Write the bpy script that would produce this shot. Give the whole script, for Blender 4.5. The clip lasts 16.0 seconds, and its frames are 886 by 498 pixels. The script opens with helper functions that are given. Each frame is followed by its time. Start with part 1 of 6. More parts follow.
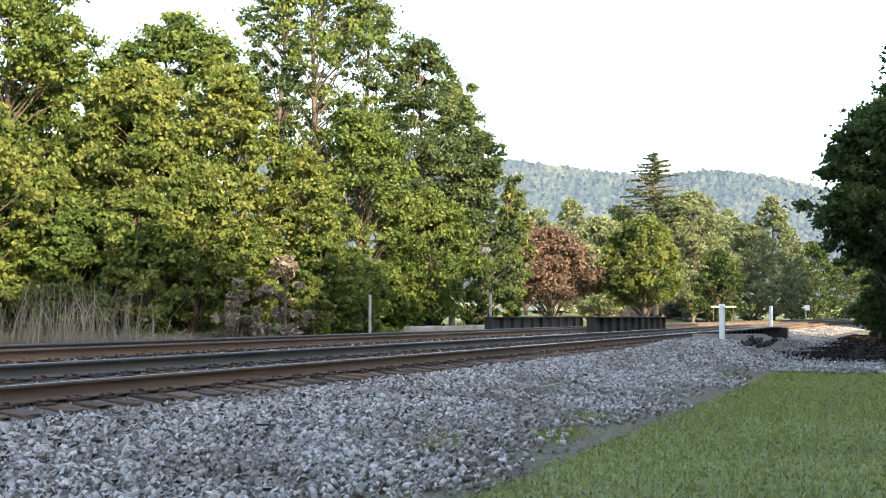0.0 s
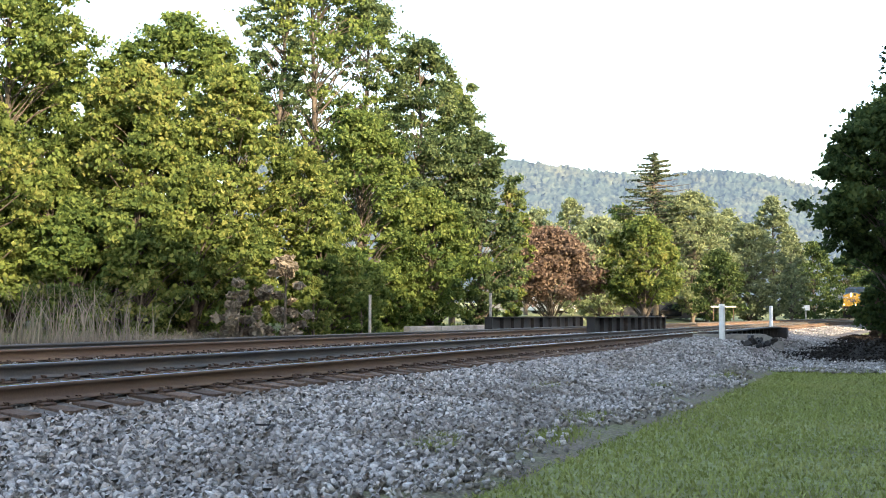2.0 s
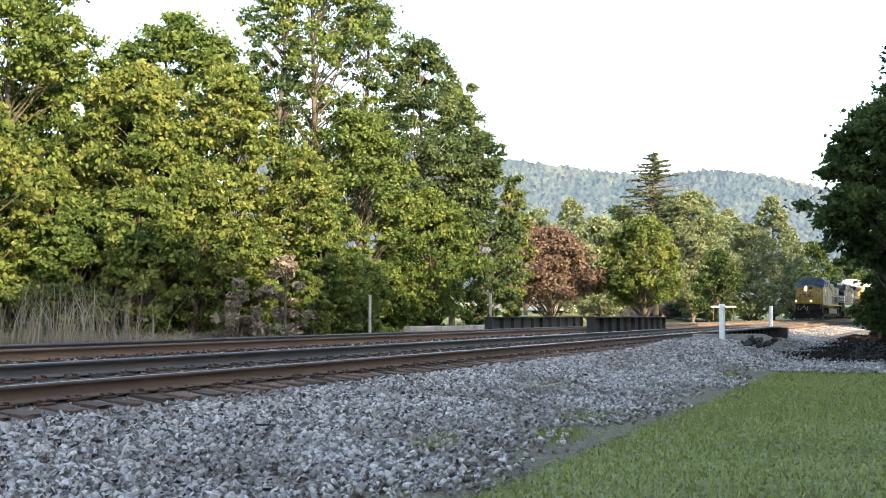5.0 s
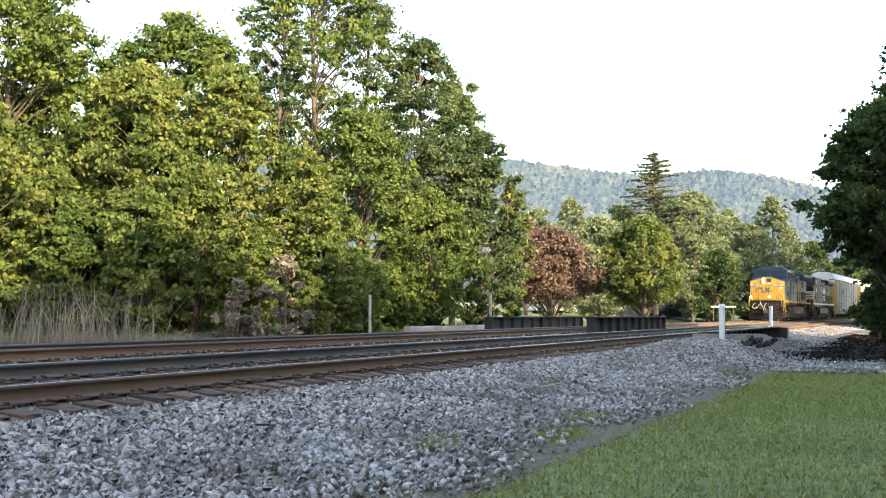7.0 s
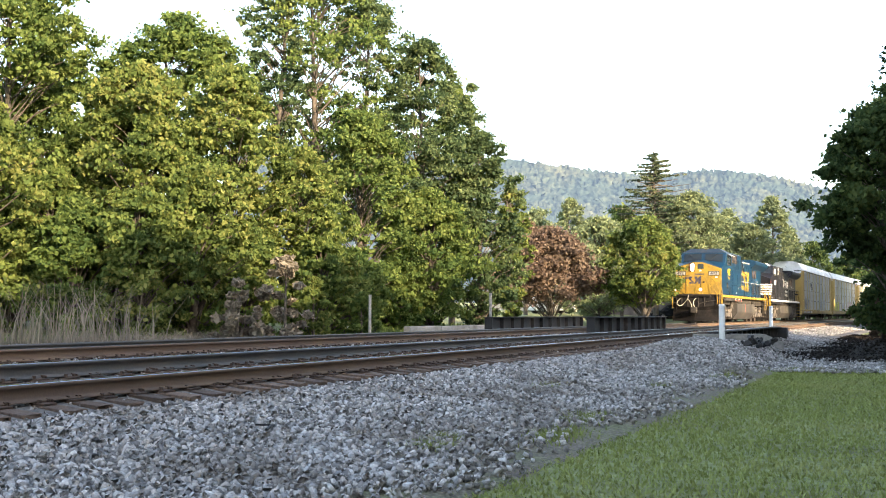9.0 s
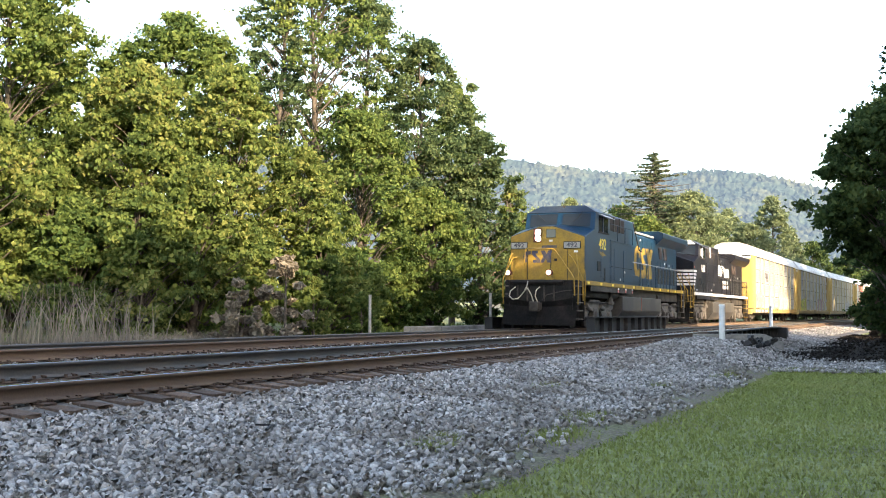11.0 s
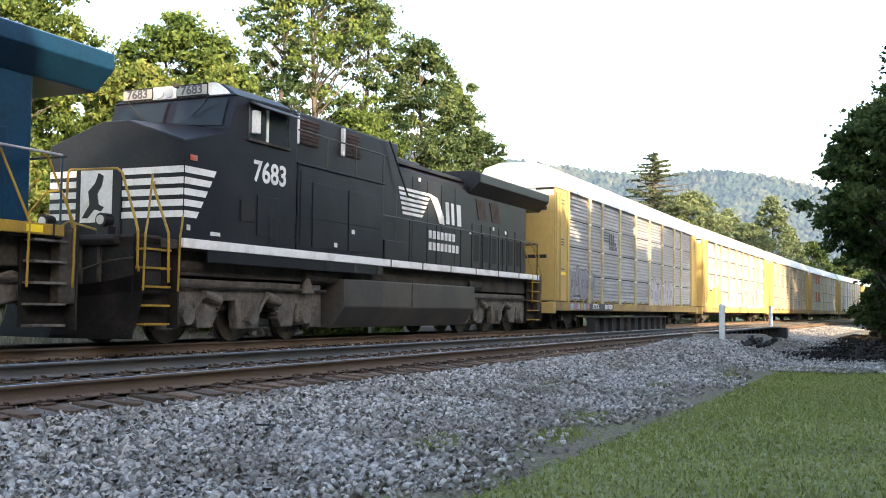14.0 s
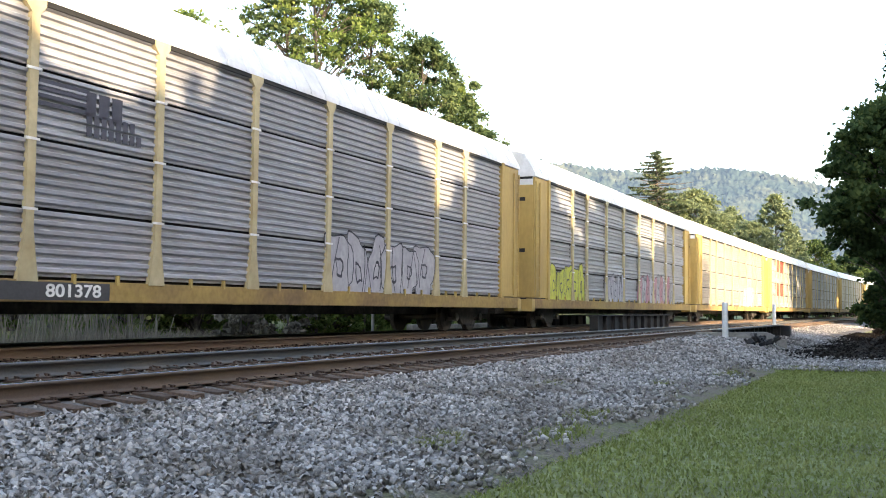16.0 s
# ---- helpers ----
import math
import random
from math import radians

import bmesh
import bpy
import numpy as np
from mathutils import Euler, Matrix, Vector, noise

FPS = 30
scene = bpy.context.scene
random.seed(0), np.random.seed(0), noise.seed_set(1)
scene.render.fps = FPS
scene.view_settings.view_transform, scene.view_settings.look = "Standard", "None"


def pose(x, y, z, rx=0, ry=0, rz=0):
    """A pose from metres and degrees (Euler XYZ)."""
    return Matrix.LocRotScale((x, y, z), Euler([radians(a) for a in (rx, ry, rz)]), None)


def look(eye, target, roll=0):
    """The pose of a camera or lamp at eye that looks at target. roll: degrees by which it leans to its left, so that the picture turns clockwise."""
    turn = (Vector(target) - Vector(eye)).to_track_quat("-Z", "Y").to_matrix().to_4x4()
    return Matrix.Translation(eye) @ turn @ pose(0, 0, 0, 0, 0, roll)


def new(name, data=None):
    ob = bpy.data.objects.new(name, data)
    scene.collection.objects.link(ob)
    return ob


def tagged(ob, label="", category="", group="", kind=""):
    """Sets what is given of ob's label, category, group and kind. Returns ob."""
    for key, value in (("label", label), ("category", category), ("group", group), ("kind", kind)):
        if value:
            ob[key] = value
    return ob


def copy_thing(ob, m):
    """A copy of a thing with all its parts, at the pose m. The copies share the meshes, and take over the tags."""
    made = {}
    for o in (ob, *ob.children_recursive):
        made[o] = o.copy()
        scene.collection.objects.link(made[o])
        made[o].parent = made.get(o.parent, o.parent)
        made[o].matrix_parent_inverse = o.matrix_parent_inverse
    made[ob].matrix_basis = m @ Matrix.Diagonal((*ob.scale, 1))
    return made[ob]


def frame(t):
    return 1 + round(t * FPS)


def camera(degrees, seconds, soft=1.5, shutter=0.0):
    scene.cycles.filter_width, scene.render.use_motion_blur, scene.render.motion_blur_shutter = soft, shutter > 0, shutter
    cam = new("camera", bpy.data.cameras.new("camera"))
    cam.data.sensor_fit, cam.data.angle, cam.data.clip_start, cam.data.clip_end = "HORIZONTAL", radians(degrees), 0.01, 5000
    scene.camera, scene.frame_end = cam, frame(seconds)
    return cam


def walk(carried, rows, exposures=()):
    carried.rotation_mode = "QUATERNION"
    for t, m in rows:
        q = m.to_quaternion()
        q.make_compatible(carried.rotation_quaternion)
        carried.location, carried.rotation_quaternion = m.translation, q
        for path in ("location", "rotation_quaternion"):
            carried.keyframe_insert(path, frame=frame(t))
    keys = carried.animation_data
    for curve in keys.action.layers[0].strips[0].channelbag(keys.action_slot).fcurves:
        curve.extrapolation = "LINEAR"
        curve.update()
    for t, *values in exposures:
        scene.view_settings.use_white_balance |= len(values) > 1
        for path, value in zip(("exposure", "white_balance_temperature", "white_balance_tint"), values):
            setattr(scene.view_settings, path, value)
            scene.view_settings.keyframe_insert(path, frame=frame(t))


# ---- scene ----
EYE = 0.524
LENS = 45.34
cam = camera(LENS, 16.0, soft=1.0, shutter=0.0)


def aim(right, up):
    """The camera's pose: tilted up 3.568 degrees, nudged by small turns (degrees)."""
    return pose(0, 0, EYE, 93.568 + up, 0, -right)


walk(cam, [(0.0, aim(0, 0)), (14.0, aim(0, 0)), (14.5, aim(-0.02, 0)), (15.0, aim(-0.03, -0.045)),
           (15.5, aim(-0.04, -0.06)), (16.0, aim(-0.155, -0.1))])

# ---- light ----
SUN_AZ, SUN_EL = radians(143), radians(19)  # compass bearing from +y towards +x
sun_way = Vector((math.sin(SUN_AZ) * math.cos(SUN_EL), math.cos(SUN_AZ) * math.cos(SUN_EL), math.sin(SUN_EL)))
world = bpy.data.worlds.new("sky")
scene.world = world
world.use_nodes = True
wn, wl = world.node_tree.nodes, world.node_tree.links
sky = wn.new("ShaderNodeTexSky")
sky.sky_type, sky.sun_disc = "NISHITA", False
sky.sun_elevation, sky.sun_rotation = SUN_EL, SUN_AZ
sky.air_density, sky.dust_density, sky.ozone_density = 1.0, 1.6, 1.0
wl.new(sky.outputs["Color"], wn["Background"].inputs["Color"])
wn["Background"].inputs["Strength"].default_value = 0.15
lamp = bpy.data.lights.new("sun", "SUN")
lamp.energy, lamp.angle, lamp.color = 2.8, radians(0.5), (1.0, 0.82, 0.58)
new("sun", lamp).matrix_world = look(sun_way * 300, (0, 0, 0))
scene.view_settings.exposure = 2.35
scene.view_settings.use_white_balance = True
scene.view_settings.white_balance_temperature, scene.view_settings.white_balance_tint = 7200, 12


# ---- materials ----
def mat(name, color, rough=0.6, metal=0.0, dirt=None, dirt_scale=1.5, dirt_amount=0.5, grain=30.0, grain_amount=0.12,
        bump=0.0, bump_scale=60.0, rand=0.0, emit=None, spec=0.5, stretch=(1, 1, 1), dirt2=None, bump_dist=0.02):
    m = bpy.data.materials.new(name)
    m.use_nodes = True
    n, l = m.node_tree.nodes, m.node_tree.links
    b = n["Principled BSDF"]
    b.inputs["Roughness"].default_value, b.inputs["Metallic"].default_value = rough, metal
    b.inputs["Specular IOR Level"].default_value = spec
    tc = n.new("ShaderNodeTexCoord")
    mp = n.new("ShaderNodeMapping")
    mp.inputs["Scale"].default_value = stretch
    l.new(tc.outputs["Object"], mp.inputs["Vector"])

    def tex(scale, detail=5.0):
        t = n.new("ShaderNodeTexNoise")
        t.inputs["Scale"].default_value, t.inputs["Detail"].default_value = scale, detail
        l.new(mp.outputs["Vector"], t.inputs["Vector"])
        return t.outputs["Fac"]

    def ramp(fac, lo, hi):
        r = n.new("ShaderNodeMapRange")
        r.inputs["From Min"].default_value, r.inputs["From Max"].default_value = lo, hi
        l.new(fac, r.inputs["Value"])
        return r.outputs["Result"]

    def mix(fac, a, c, mode="MIX"):
        x = n.new("ShaderNodeMix")
        x.data_type, x.blend_type = "RGBA", mode
        for sock, v in ((x.inputs["Factor"], fac), (x.inputs["A"], a), (x.inputs["B"], c)):
            if isinstance(v, (int, float)):
                sock.default_value = v
            elif isinstance(v, tuple):
                sock.default_value = (*v, 1)
            else:
                l.new(v, sock)
        return x.outputs["Result"]

    col = tuple(color)
    if rand:
        oi = n.new("ShaderNodeObjectInfo")
        gi = n.new("ShaderNodeNewGeometry")
        ad = n.new("ShaderNodeMath")
        ad.operation = "ADD"
        l.new(oi.outputs["Random"], ad.inputs[0])
        l.new(gi.outputs["Random Per Island"], ad.inputs[1])
        fr = n.new("ShaderNodeMath")
        fr.operation = "FRACT"
        l.new(ad.outputs[0], fr.inputs[0])
        col = mix(fr.outputs[0], tuple(c * (1 - rand) for c in color), tuple(min(1, c * (1 + rand)) for c in color))
    if dirt:
        col = mix(ramp(tex(dirt_scale), 0.62 - 0.3 * dirt_amount, 0.78 - 0.1 * dirt_amount), col, dirt)
    if dirt2:
        col = mix(ramp(tex(dirt_scale * 5.3), 0.5, 0.72), col, dirt2)
    if grain_amount:
        g = mix(ramp(tex(grain, 8), 0.3, 0.7), (1 - grain_amount,) * 3, (1 + grain_amount,) * 3)
        col = mix(1.0, col, g, "MULTIPLY")
    if isinstance(col, tuple):
        b.inputs["Base Color"].default_value = (*col, 1)
    else:
        l.new(col, b.inputs["Base Color"])
    if bump:
        bp = n.new("ShaderNodeBump")
        bp.inputs["Strength"].default_value, bp.inputs["Distance"].default_value = bump, bump_dist
        l.new(tex(bump_scale, 6), bp.inputs["Height"])
        l.new(bp.outputs["Normal"], b.inputs["Normal"])
    if emit:
        b.inputs["Emission Color"].default_value = (*emit[0], 1)
        b.inputs["Emission Strength"].default_value = emit[1]
    return m


def leaf_mat(name, shade, mid, light, through_light=0.42, patch=0.42):
    """Leaves: colour varies leaf by leaf and in patches; some light comes through."""
    m = bpy.data.materials.new(name)
    m.use_nodes = True
    n, l = m.node_tree.nodes, m.node_tree.links
    b = n["Principled BSDF"]
    b.inputs["Roughness"].default_value = 0.8
    b.inputs["Specular IOR Level"].default_value = 0.12
    g = n.new("ShaderNodeNewGeometry")
    tc = n.new("ShaderNodeTexCoord")
    t = n.new("ShaderNodeTexNoise")
    t.inputs["Scale"].default_value, t.inputs["Detail"].default_value = patch, 3
    l.new(tc.outputs["Object"], t.inputs["Vector"])
    a = n.new("ShaderNodeMath")
    a.operation = "MULTIPLY_ADD"
    a.inputs[1].default_value, a.inputs[2].default_value = 0.36, -0.18
    l.new(g.outputs["Random Per Island"], a.inputs[0])
    s = n.new("ShaderNodeMath")
    l.new(a.outputs[0], s.inputs[0])
    l.new(t.outputs["Fac"], s.inputs[1])
    r = n.new("ShaderNodeValToRGB")
    e = r.color_ramp.elements
    e[0].position, e[1].position = 0.28, 0.78
    e[0].color, e[1].color = (*shade, 1), (*light, 1)
    k = e.new(0.52)
    k.color = (*mid, 1)
    l.new(s.outputs[0], r.inputs["Fac"])
    l.new(r.outputs["Color"], b.inputs["Base Color"])
    tr = n.new("ShaderNodeBsdfTranslucent")
    l.new(r.outputs["Color"], tr.inputs["Color"])
    mx = n.new("ShaderNodeMixShader")
    mx.inputs["Fac"].default_value = through_light
    l.new(b.outputs[0], mx.inputs[1])
    l.new(tr.outputs[0], mx.inputs[2])
    l.new(mx.outputs[0], n["Material Output"].inputs["Surface"])
    return m


M = dict(
    ballast=mat("ballast", (0.385, 0.362, 0.338), 0.9, rand=0.6, dirt=(0.2, 0.17, 0.14), dirt_scale=0.6, dirt_amount=0.5, grain=40, grain_amount=0.2, bump=0.4),
    # Darker than the loose stones: shade in their gaps is put into the colour.
    ballast_bed=mat("ballast_bed", (0.17, 0.158, 0.145), 0.95, dirt=(0.12, 0.1, 0.08), dirt_scale=0.7, dirt_amount=0.7, grain=22, grain_amount=0.5, bump=1.0, bump_scale=18, bump_dist=0.05),
    grass_ground=mat("grass_ground", (0.19, 0.21, 0.075), 0.95, dirt=(0.12, 0.11, 0.05), dirt_scale=0.35, dirt_amount=0.5, grain=9, grain_amount=0.3, bump=0.6, bump_scale=25),
    lawn=mat("lawn_blade", (0.235, 0.265, 0.085), 0.85, rand=0.16, spec=0.15, dirt=(0.33, 0.32, 0.13), dirt_scale=0.3, dirt_amount=0.4, grain_amount=0),
    # Litter colour taken very dark in place of shade from the trees above.
    litter=mat("shade_toned_litter", (0.024, 0.019, 0.016), 0.95, spec=0.1, dirt=(0.045, 0.036, 0.028), dirt_scale=1.1, grain=14, grain_amount=0.5, bump=1.0, bump_scale=16, bump_dist=0.06),
    soil=mat("soil", (0.165, 0.132, 0.1), 0.95, dirt=(0.15, 0.15, 0.07), dirt_scale=1.6, dirt_amount=0.7, dirt2=(0.1, 0.08, 0.06), grain=26, grain_amount=0.55, bump=0.8, bump_scale=14),
    rail_side=mat("rail_rust", (0.135, 0.092, 0.066), 0.75, 0.2, dirt=(0.17, 0.115, 0.07), dirt_scale=0.8, grain=50, bump=0.2),
    rail_gauge=mat("rail_greased", (0.1, 0.097, 0.092), 0.6, 0.4, dirt=(0.14, 0.12, 0.1), dirt_scale=0.9, grain=40, bump=0.15),
    rail_top=mat("rail_polished", (0.5, 0.51, 0.55), 0.1, 1.0, grain_amount=0.05),
    tie=mat("old_tie_wood", (0.15, 0.1, 0.07), 0.9, rand=0.35, dirt=(0.07, 0.05, 0.04), dirt_scale=3, grain=18, grain_amount=0.4, bump=0.6, bump_scale=30, stretch=(1, 6, 6)),
    iron=mat("rusty_iron", (0.09, 0.06, 0.045), 0.8, 0.3, dirt=(0.14, 0.08, 0.05), grain=40),
    bark=mat("bark", (0.095, 0.08, 0.065), 0.9, dirt=(0.055, 0.046, 0.038), dirt_scale=4, grain=12, grain_amount=0.3, bump=0.8, bump_scale=12),
    girder=mat("black_girder", (0.022, 0.021, 0.022), 0.7, 0.2, dirt=(0.05, 0.04, 0.035), dirt_scale=1.2, grain=20, bump=0.1),
    concrete=mat("concrete", (0.3, 0.28, 0.25), 0.9, dirt=(0.16, 0.14, 0.12), dirt_scale=0.9, grain=12, grain_amount=0.2, bump=0.3, bump_scale=25),
    white_post=mat("white_post_paint", (0.78, 0.78, 0.76), 0.6, dirt=(0.5, 0.48, 0.42), dirt_scale=2, dirt_amount=0.3, grain=15, grain_amount=0.06),
)
L = dict(
    lush=leaf_mat("leaf_lush", (0.05, 0.09, 0.028), (0.115, 0.165, 0.045), (0.21, 0.25, 0.075)),
    gold=leaf_mat("leaf_gold", (0.062, 0.1, 0.03), (0.14, 0.185, 0.05), (0.26, 0.265, 0.085)),
    deep=leaf_mat("leaf_deep", (0.03, 0.055, 0.022), (0.06, 0.095, 0.034), (0.12, 0.155, 0.05)),
    rust=leaf_mat("leaf_rust", (0.09, 0.065, 0.05), (0.15, 0.105, 0.08), (0.2, 0.155, 0.11), 0.25),
    olive=leaf_mat("leaf_olive", (0.042, 0.075, 0.036), (0.085, 0.128, 0.056), (0.165, 0.2, 0.085)),
    pine=leaf_mat("leaf_pine", (0.045, 0.07, 0.04), (0.08, 0.105, 0.06), (0.13, 0.145, 0.085), 0.15),
    straw=leaf_mat("leaf_straw", (0.13, 0.115, 0.09), (0.21, 0.185, 0.145), (0.31, 0.275, 0.22), 0.2),
    # Paler leaves for far trees: the haze before them is put into the colour.
    haze_tint=leaf_mat("leaf_haze_tint", (0.12, 0.155, 0.09), (0.19, 0.235, 0.125), (0.28, 0.32, 0.165)),
)

# ---- the line of the tracks ----
# s runs along the far track away from the viewer, w sideways towards the viewer's side; z = 0 is the far track's near rail.
TURN_S = (-80, -20, 15, 40, 70, 110, 160, 260, 340, 600)
TURN_A = (23.2, 23.47, 24.24, 23.56, 24.89, 25.5, 27.3, 31.61, 38.0, 62.0)
GRID_S = np.arange(-80.0, 600.5, 0.5)
GRID_A = np.radians(np.interp(GRID_S, TURN_S, TURN_A))
mid_a = (GRID_A[1:] + GRID_A[:-1]) / 2
GRID_X = np.concatenate([[0], np.cumsum(np.sin(mid_a) * 0.5)])
GRID_Y = np.concatenate([[0], np.cumsum(np.cos(mid_a) * 0.5)])
zero = int(np.searchsorted(GRID_S, 0))
GRID_X += -GRID_X[zero] - 13.411 * math.cos(GRID_A[zero])
GRID_Y += -GRID_Y[zero] + 13.411 * math.sin(GRID_A[zero])
NEAR_W, NEAR_Z = 4.2, -0.19  # the near track's middle and its near rail's height
TILT_FAR, TILT_NEAR = radians(0.73), radians(4.69)


def line(s):
    return np.interp(s, GRID_S, GRID_X), np.interp(s, GRID_S, GRID_Y), np.interp(s, GRID_S, GRID_A)


def spot(s, w, z=0.0):
    x, y, a = line(s)
    return Vector((x + w * math.cos(a), y - w * math.sin(a), z))


def along(s, w, z=0.0, tilt=0.0):
    """A pose on the line: local +x looks down the line towards the viewer's left, +y to the viewer's side."""
    a = float(line(s)[2])
    return Matrix.Translation(spot(s, w, z)) @ Matrix.Rotation(math.atan2(-math.cos(a), -math.sin(a)), 4, "Z") @ Matrix.Rotation(-tilt, 4, "X")


def grid_sw(x, y):
    """s and w of places (arrays), by the nearest point of the line."""
    s = np.zeros_like(x)
    best = np.full_like(x, 1e12)
    for i in range(0, len(GRID_S), 8):
        dd = (x - GRID_X[i]) ** 2 + (y - GRID_Y[i]) ** 2
        m = dd < best
        best[m], s[m] = dd[m], GRID_S[i]
    lx, ly, la = line(s)
    s = s + (x - lx) * np.sin(la) + (y - ly) * np.cos(la)
    lx, ly, la = line(s)
    return s, (x - lx) * np.cos(la) - (y - ly) * np.sin(la)


# ---- mesh helpers ----
def mesh_of(name, verts, faces, material=None, smooth=False):
    me = bpy.data.meshes.new(name)
    me.from_pydata([tuple(v) for v in verts], [], faces)
    if material:
        me.materials.append(material)
    if smooth:
        me.polygons.foreach_set("use_smooth", [True] * len(me.polygons))
    me.update()
    return me


def raw_mesh(name, co, quads, material, smooth=False):
    """A mesh from numpy arrays: co (n, 3), quads (m, k)."""
    me = bpy.data.meshes.new(name)
    k = quads.shape[1]
    me.vertices.add(len(co))
    me.vertices.foreach_set("co", co.astype(np.float32).ravel())
    me.loops.add(quads.size)
    me.loops.foreach_set("vertex_index", quads.astype(np.int32).ravel())
    me.polygons.add(len(quads))
    me.polygons.foreach_set("loop_start", np.arange(0, quads.size, k, dtype=np.int32))
    me.polygons.foreach_set("loop_total", np.full(len(quads), k, dtype=np.int32))
    if smooth:
        me.polygons.foreach_set("use_smooth", np.ones(len(quads), dtype=bool))
    me.materials.append(material)
    me.update(calc_edges=True)
    return me


def part(name, bm, material, parent=None, label="", at=None):
    """Link a bmesh (or a ready mesh) as one mesh object under a thing or a part."""
    if isinstance(bm, bmesh.types.BMesh):
        me = bpy.data.meshes.new(name)
        bm.to_mesh(me)
        bm.free()
        me.materials.append(material)
    else:
        me = bm
    ob = new(name, me)
    ob.parent = parent
    if at is not None:
        ob.matrix_basis = at
    if label:
        ob["label"] = label
    return ob


def box(bm, x0, x1, y0, y1, z0, z1, bevel=0.0):
    vs = [bm.verts.new((x, y, z)) for x in (x0, x1) for y in (y0, y1) for z in (z0, z1)]
    fs = [bm.faces.new([vs[i] for i in q]) for q in ((0, 1, 3, 2), (4, 6, 7, 5), (0, 4, 5, 1), (2, 3, 7, 6), (0, 2, 6, 4), (1, 5, 7, 3))]
    if bevel:
        es = {e for f in fs for e in f.edges}
        bmesh.ops.bevel(bm, geom=list(es), offset=bevel, segments=2, affect="EDGES", profile=0.5)
    return bm


def prism(bm, pts, y0, y1, axis="y", bevel=0.0):
    """Extrude a closed outline (pairs) along an axis from y0 to y1. axis y: pairs are x, z; x: y, z; z: x, y."""
    def v(p, q):
        return {"y": (p[0], q, p[1]), "x": (q, p[0], p[1]), "z": (p[0], p[1], q)}[axis]
    a = [bm.verts.new(v(p, y0)) for p in pts]
    c = [bm.verts.new(v(p, y1)) for p in pts]
    fs = [bm.faces.new(a), bm.faces.new(c[::-1])]
    k = len(pts)
    fs += [bm.faces.new((a[i], c[i], c[(i + 1) % k], a[(i + 1) % k])) for i in range(k)]
    bmesh.ops.recalc_face_normals(bm, faces=fs)
    if bevel:
        bmesh.ops.bevel(bm, geom=list({e for f in fs for e in f.edges}), offset=bevel, segments=2, affect="EDGES", profile=0.5)
    return bm


def rod(bm, p, q, r, r2=None, n=8):
    p, q = Vector(p), Vector(q)
    m = Matrix.Translation((p + q) / 2) @ (q - p).to_track_quat("Z", "Y").to_matrix().to_4x4()
    bmesh.ops.create_cone(bm, cap_ends=True, segments=n, radius1=r, radius2=r if r2 is None else r2, depth=max(1e-4, (q - p).length), matrix=m)
    return bm


def pipe(bm, pts, r, n=6):
    for p, q in zip(pts, pts[1:]):
        rod(bm, p, q, r, n=n)
    return bm


def fresh():
    return bmesh.new()


def empty(name, m=None, label="", category="", group="", kind=""):
    ob = new(name)
    if m is not None:
        ob.matrix_basis = m
    return tagged(ob, label, category, group, kind)


def block(name, material, parent, x0, x1, y0, y1, z0, z1, bevel=0.0, label=""):
    return part(name, box(fresh(), x0, x1, y0, y1, z0, z1, bevel), material, parent, label)


# ---- ground ----
def smooth(a, b, x):
    t = np.clip((x - a) / (b - a), 0, 1)
    return t * t * (3 - 2 * t)


def wave(x, y, k, seed):
    return (np.sin(x * k + seed) * np.cos(y * k * 1.13 - seed * 2) + 0.5 * np.sin(x * k * 2.3 - seed) * np.sin(y * k * 1.9 + seed)) / 1.5


def ground_z(s, w, x, y):
    z = np.interp(w, (-400, -120, -60, -30, -20, -12, -8, -4.2, -2.9, -1.5, 1.2, 2.3, 2.9, 3.45, 4.95, 5.3, 5.75, 6.3, 8.6, 10.0, 11.5, 16, 30, 60, 400),
                  (6.0, 4.0, 2.4, 1.2, 0.7, 0.0, -0.5, -0.75, -0.24, -0.19, -0.215, -0.27, -0.265, -0.285, -0.4, -0.47, -0.52, -0.55, -0.79, -0.9, -0.92, -0.9, -0.7, 0.0, 3.0))
    z = z + smooth(36, 50, s) * smooth(11.0, 15.5, w) * 1.4
    z = z - 1.1 * smooth(6.3, 7.2, w) * (1 - smooth(8.2, 9.5, w)) * smooth(44, 46, s) * (1 - smooth(54, 56, s))
    z = z + 0.36 * smooth(22, 32, s) * (1 - smooth(36.4, 37.6, s)) * smooth(6.0, 6.8, w) * (1 - smooth(8.8, 9.8, w))
    rough = smooth(9, 14, w) + smooth(4, 8, -w)
    return z + 0.05 * rough * wave(x, y, 0.7, 1.0) + 0.3 * smooth(15, 60, -w) * wave(x, y, 0.05, 2.0)


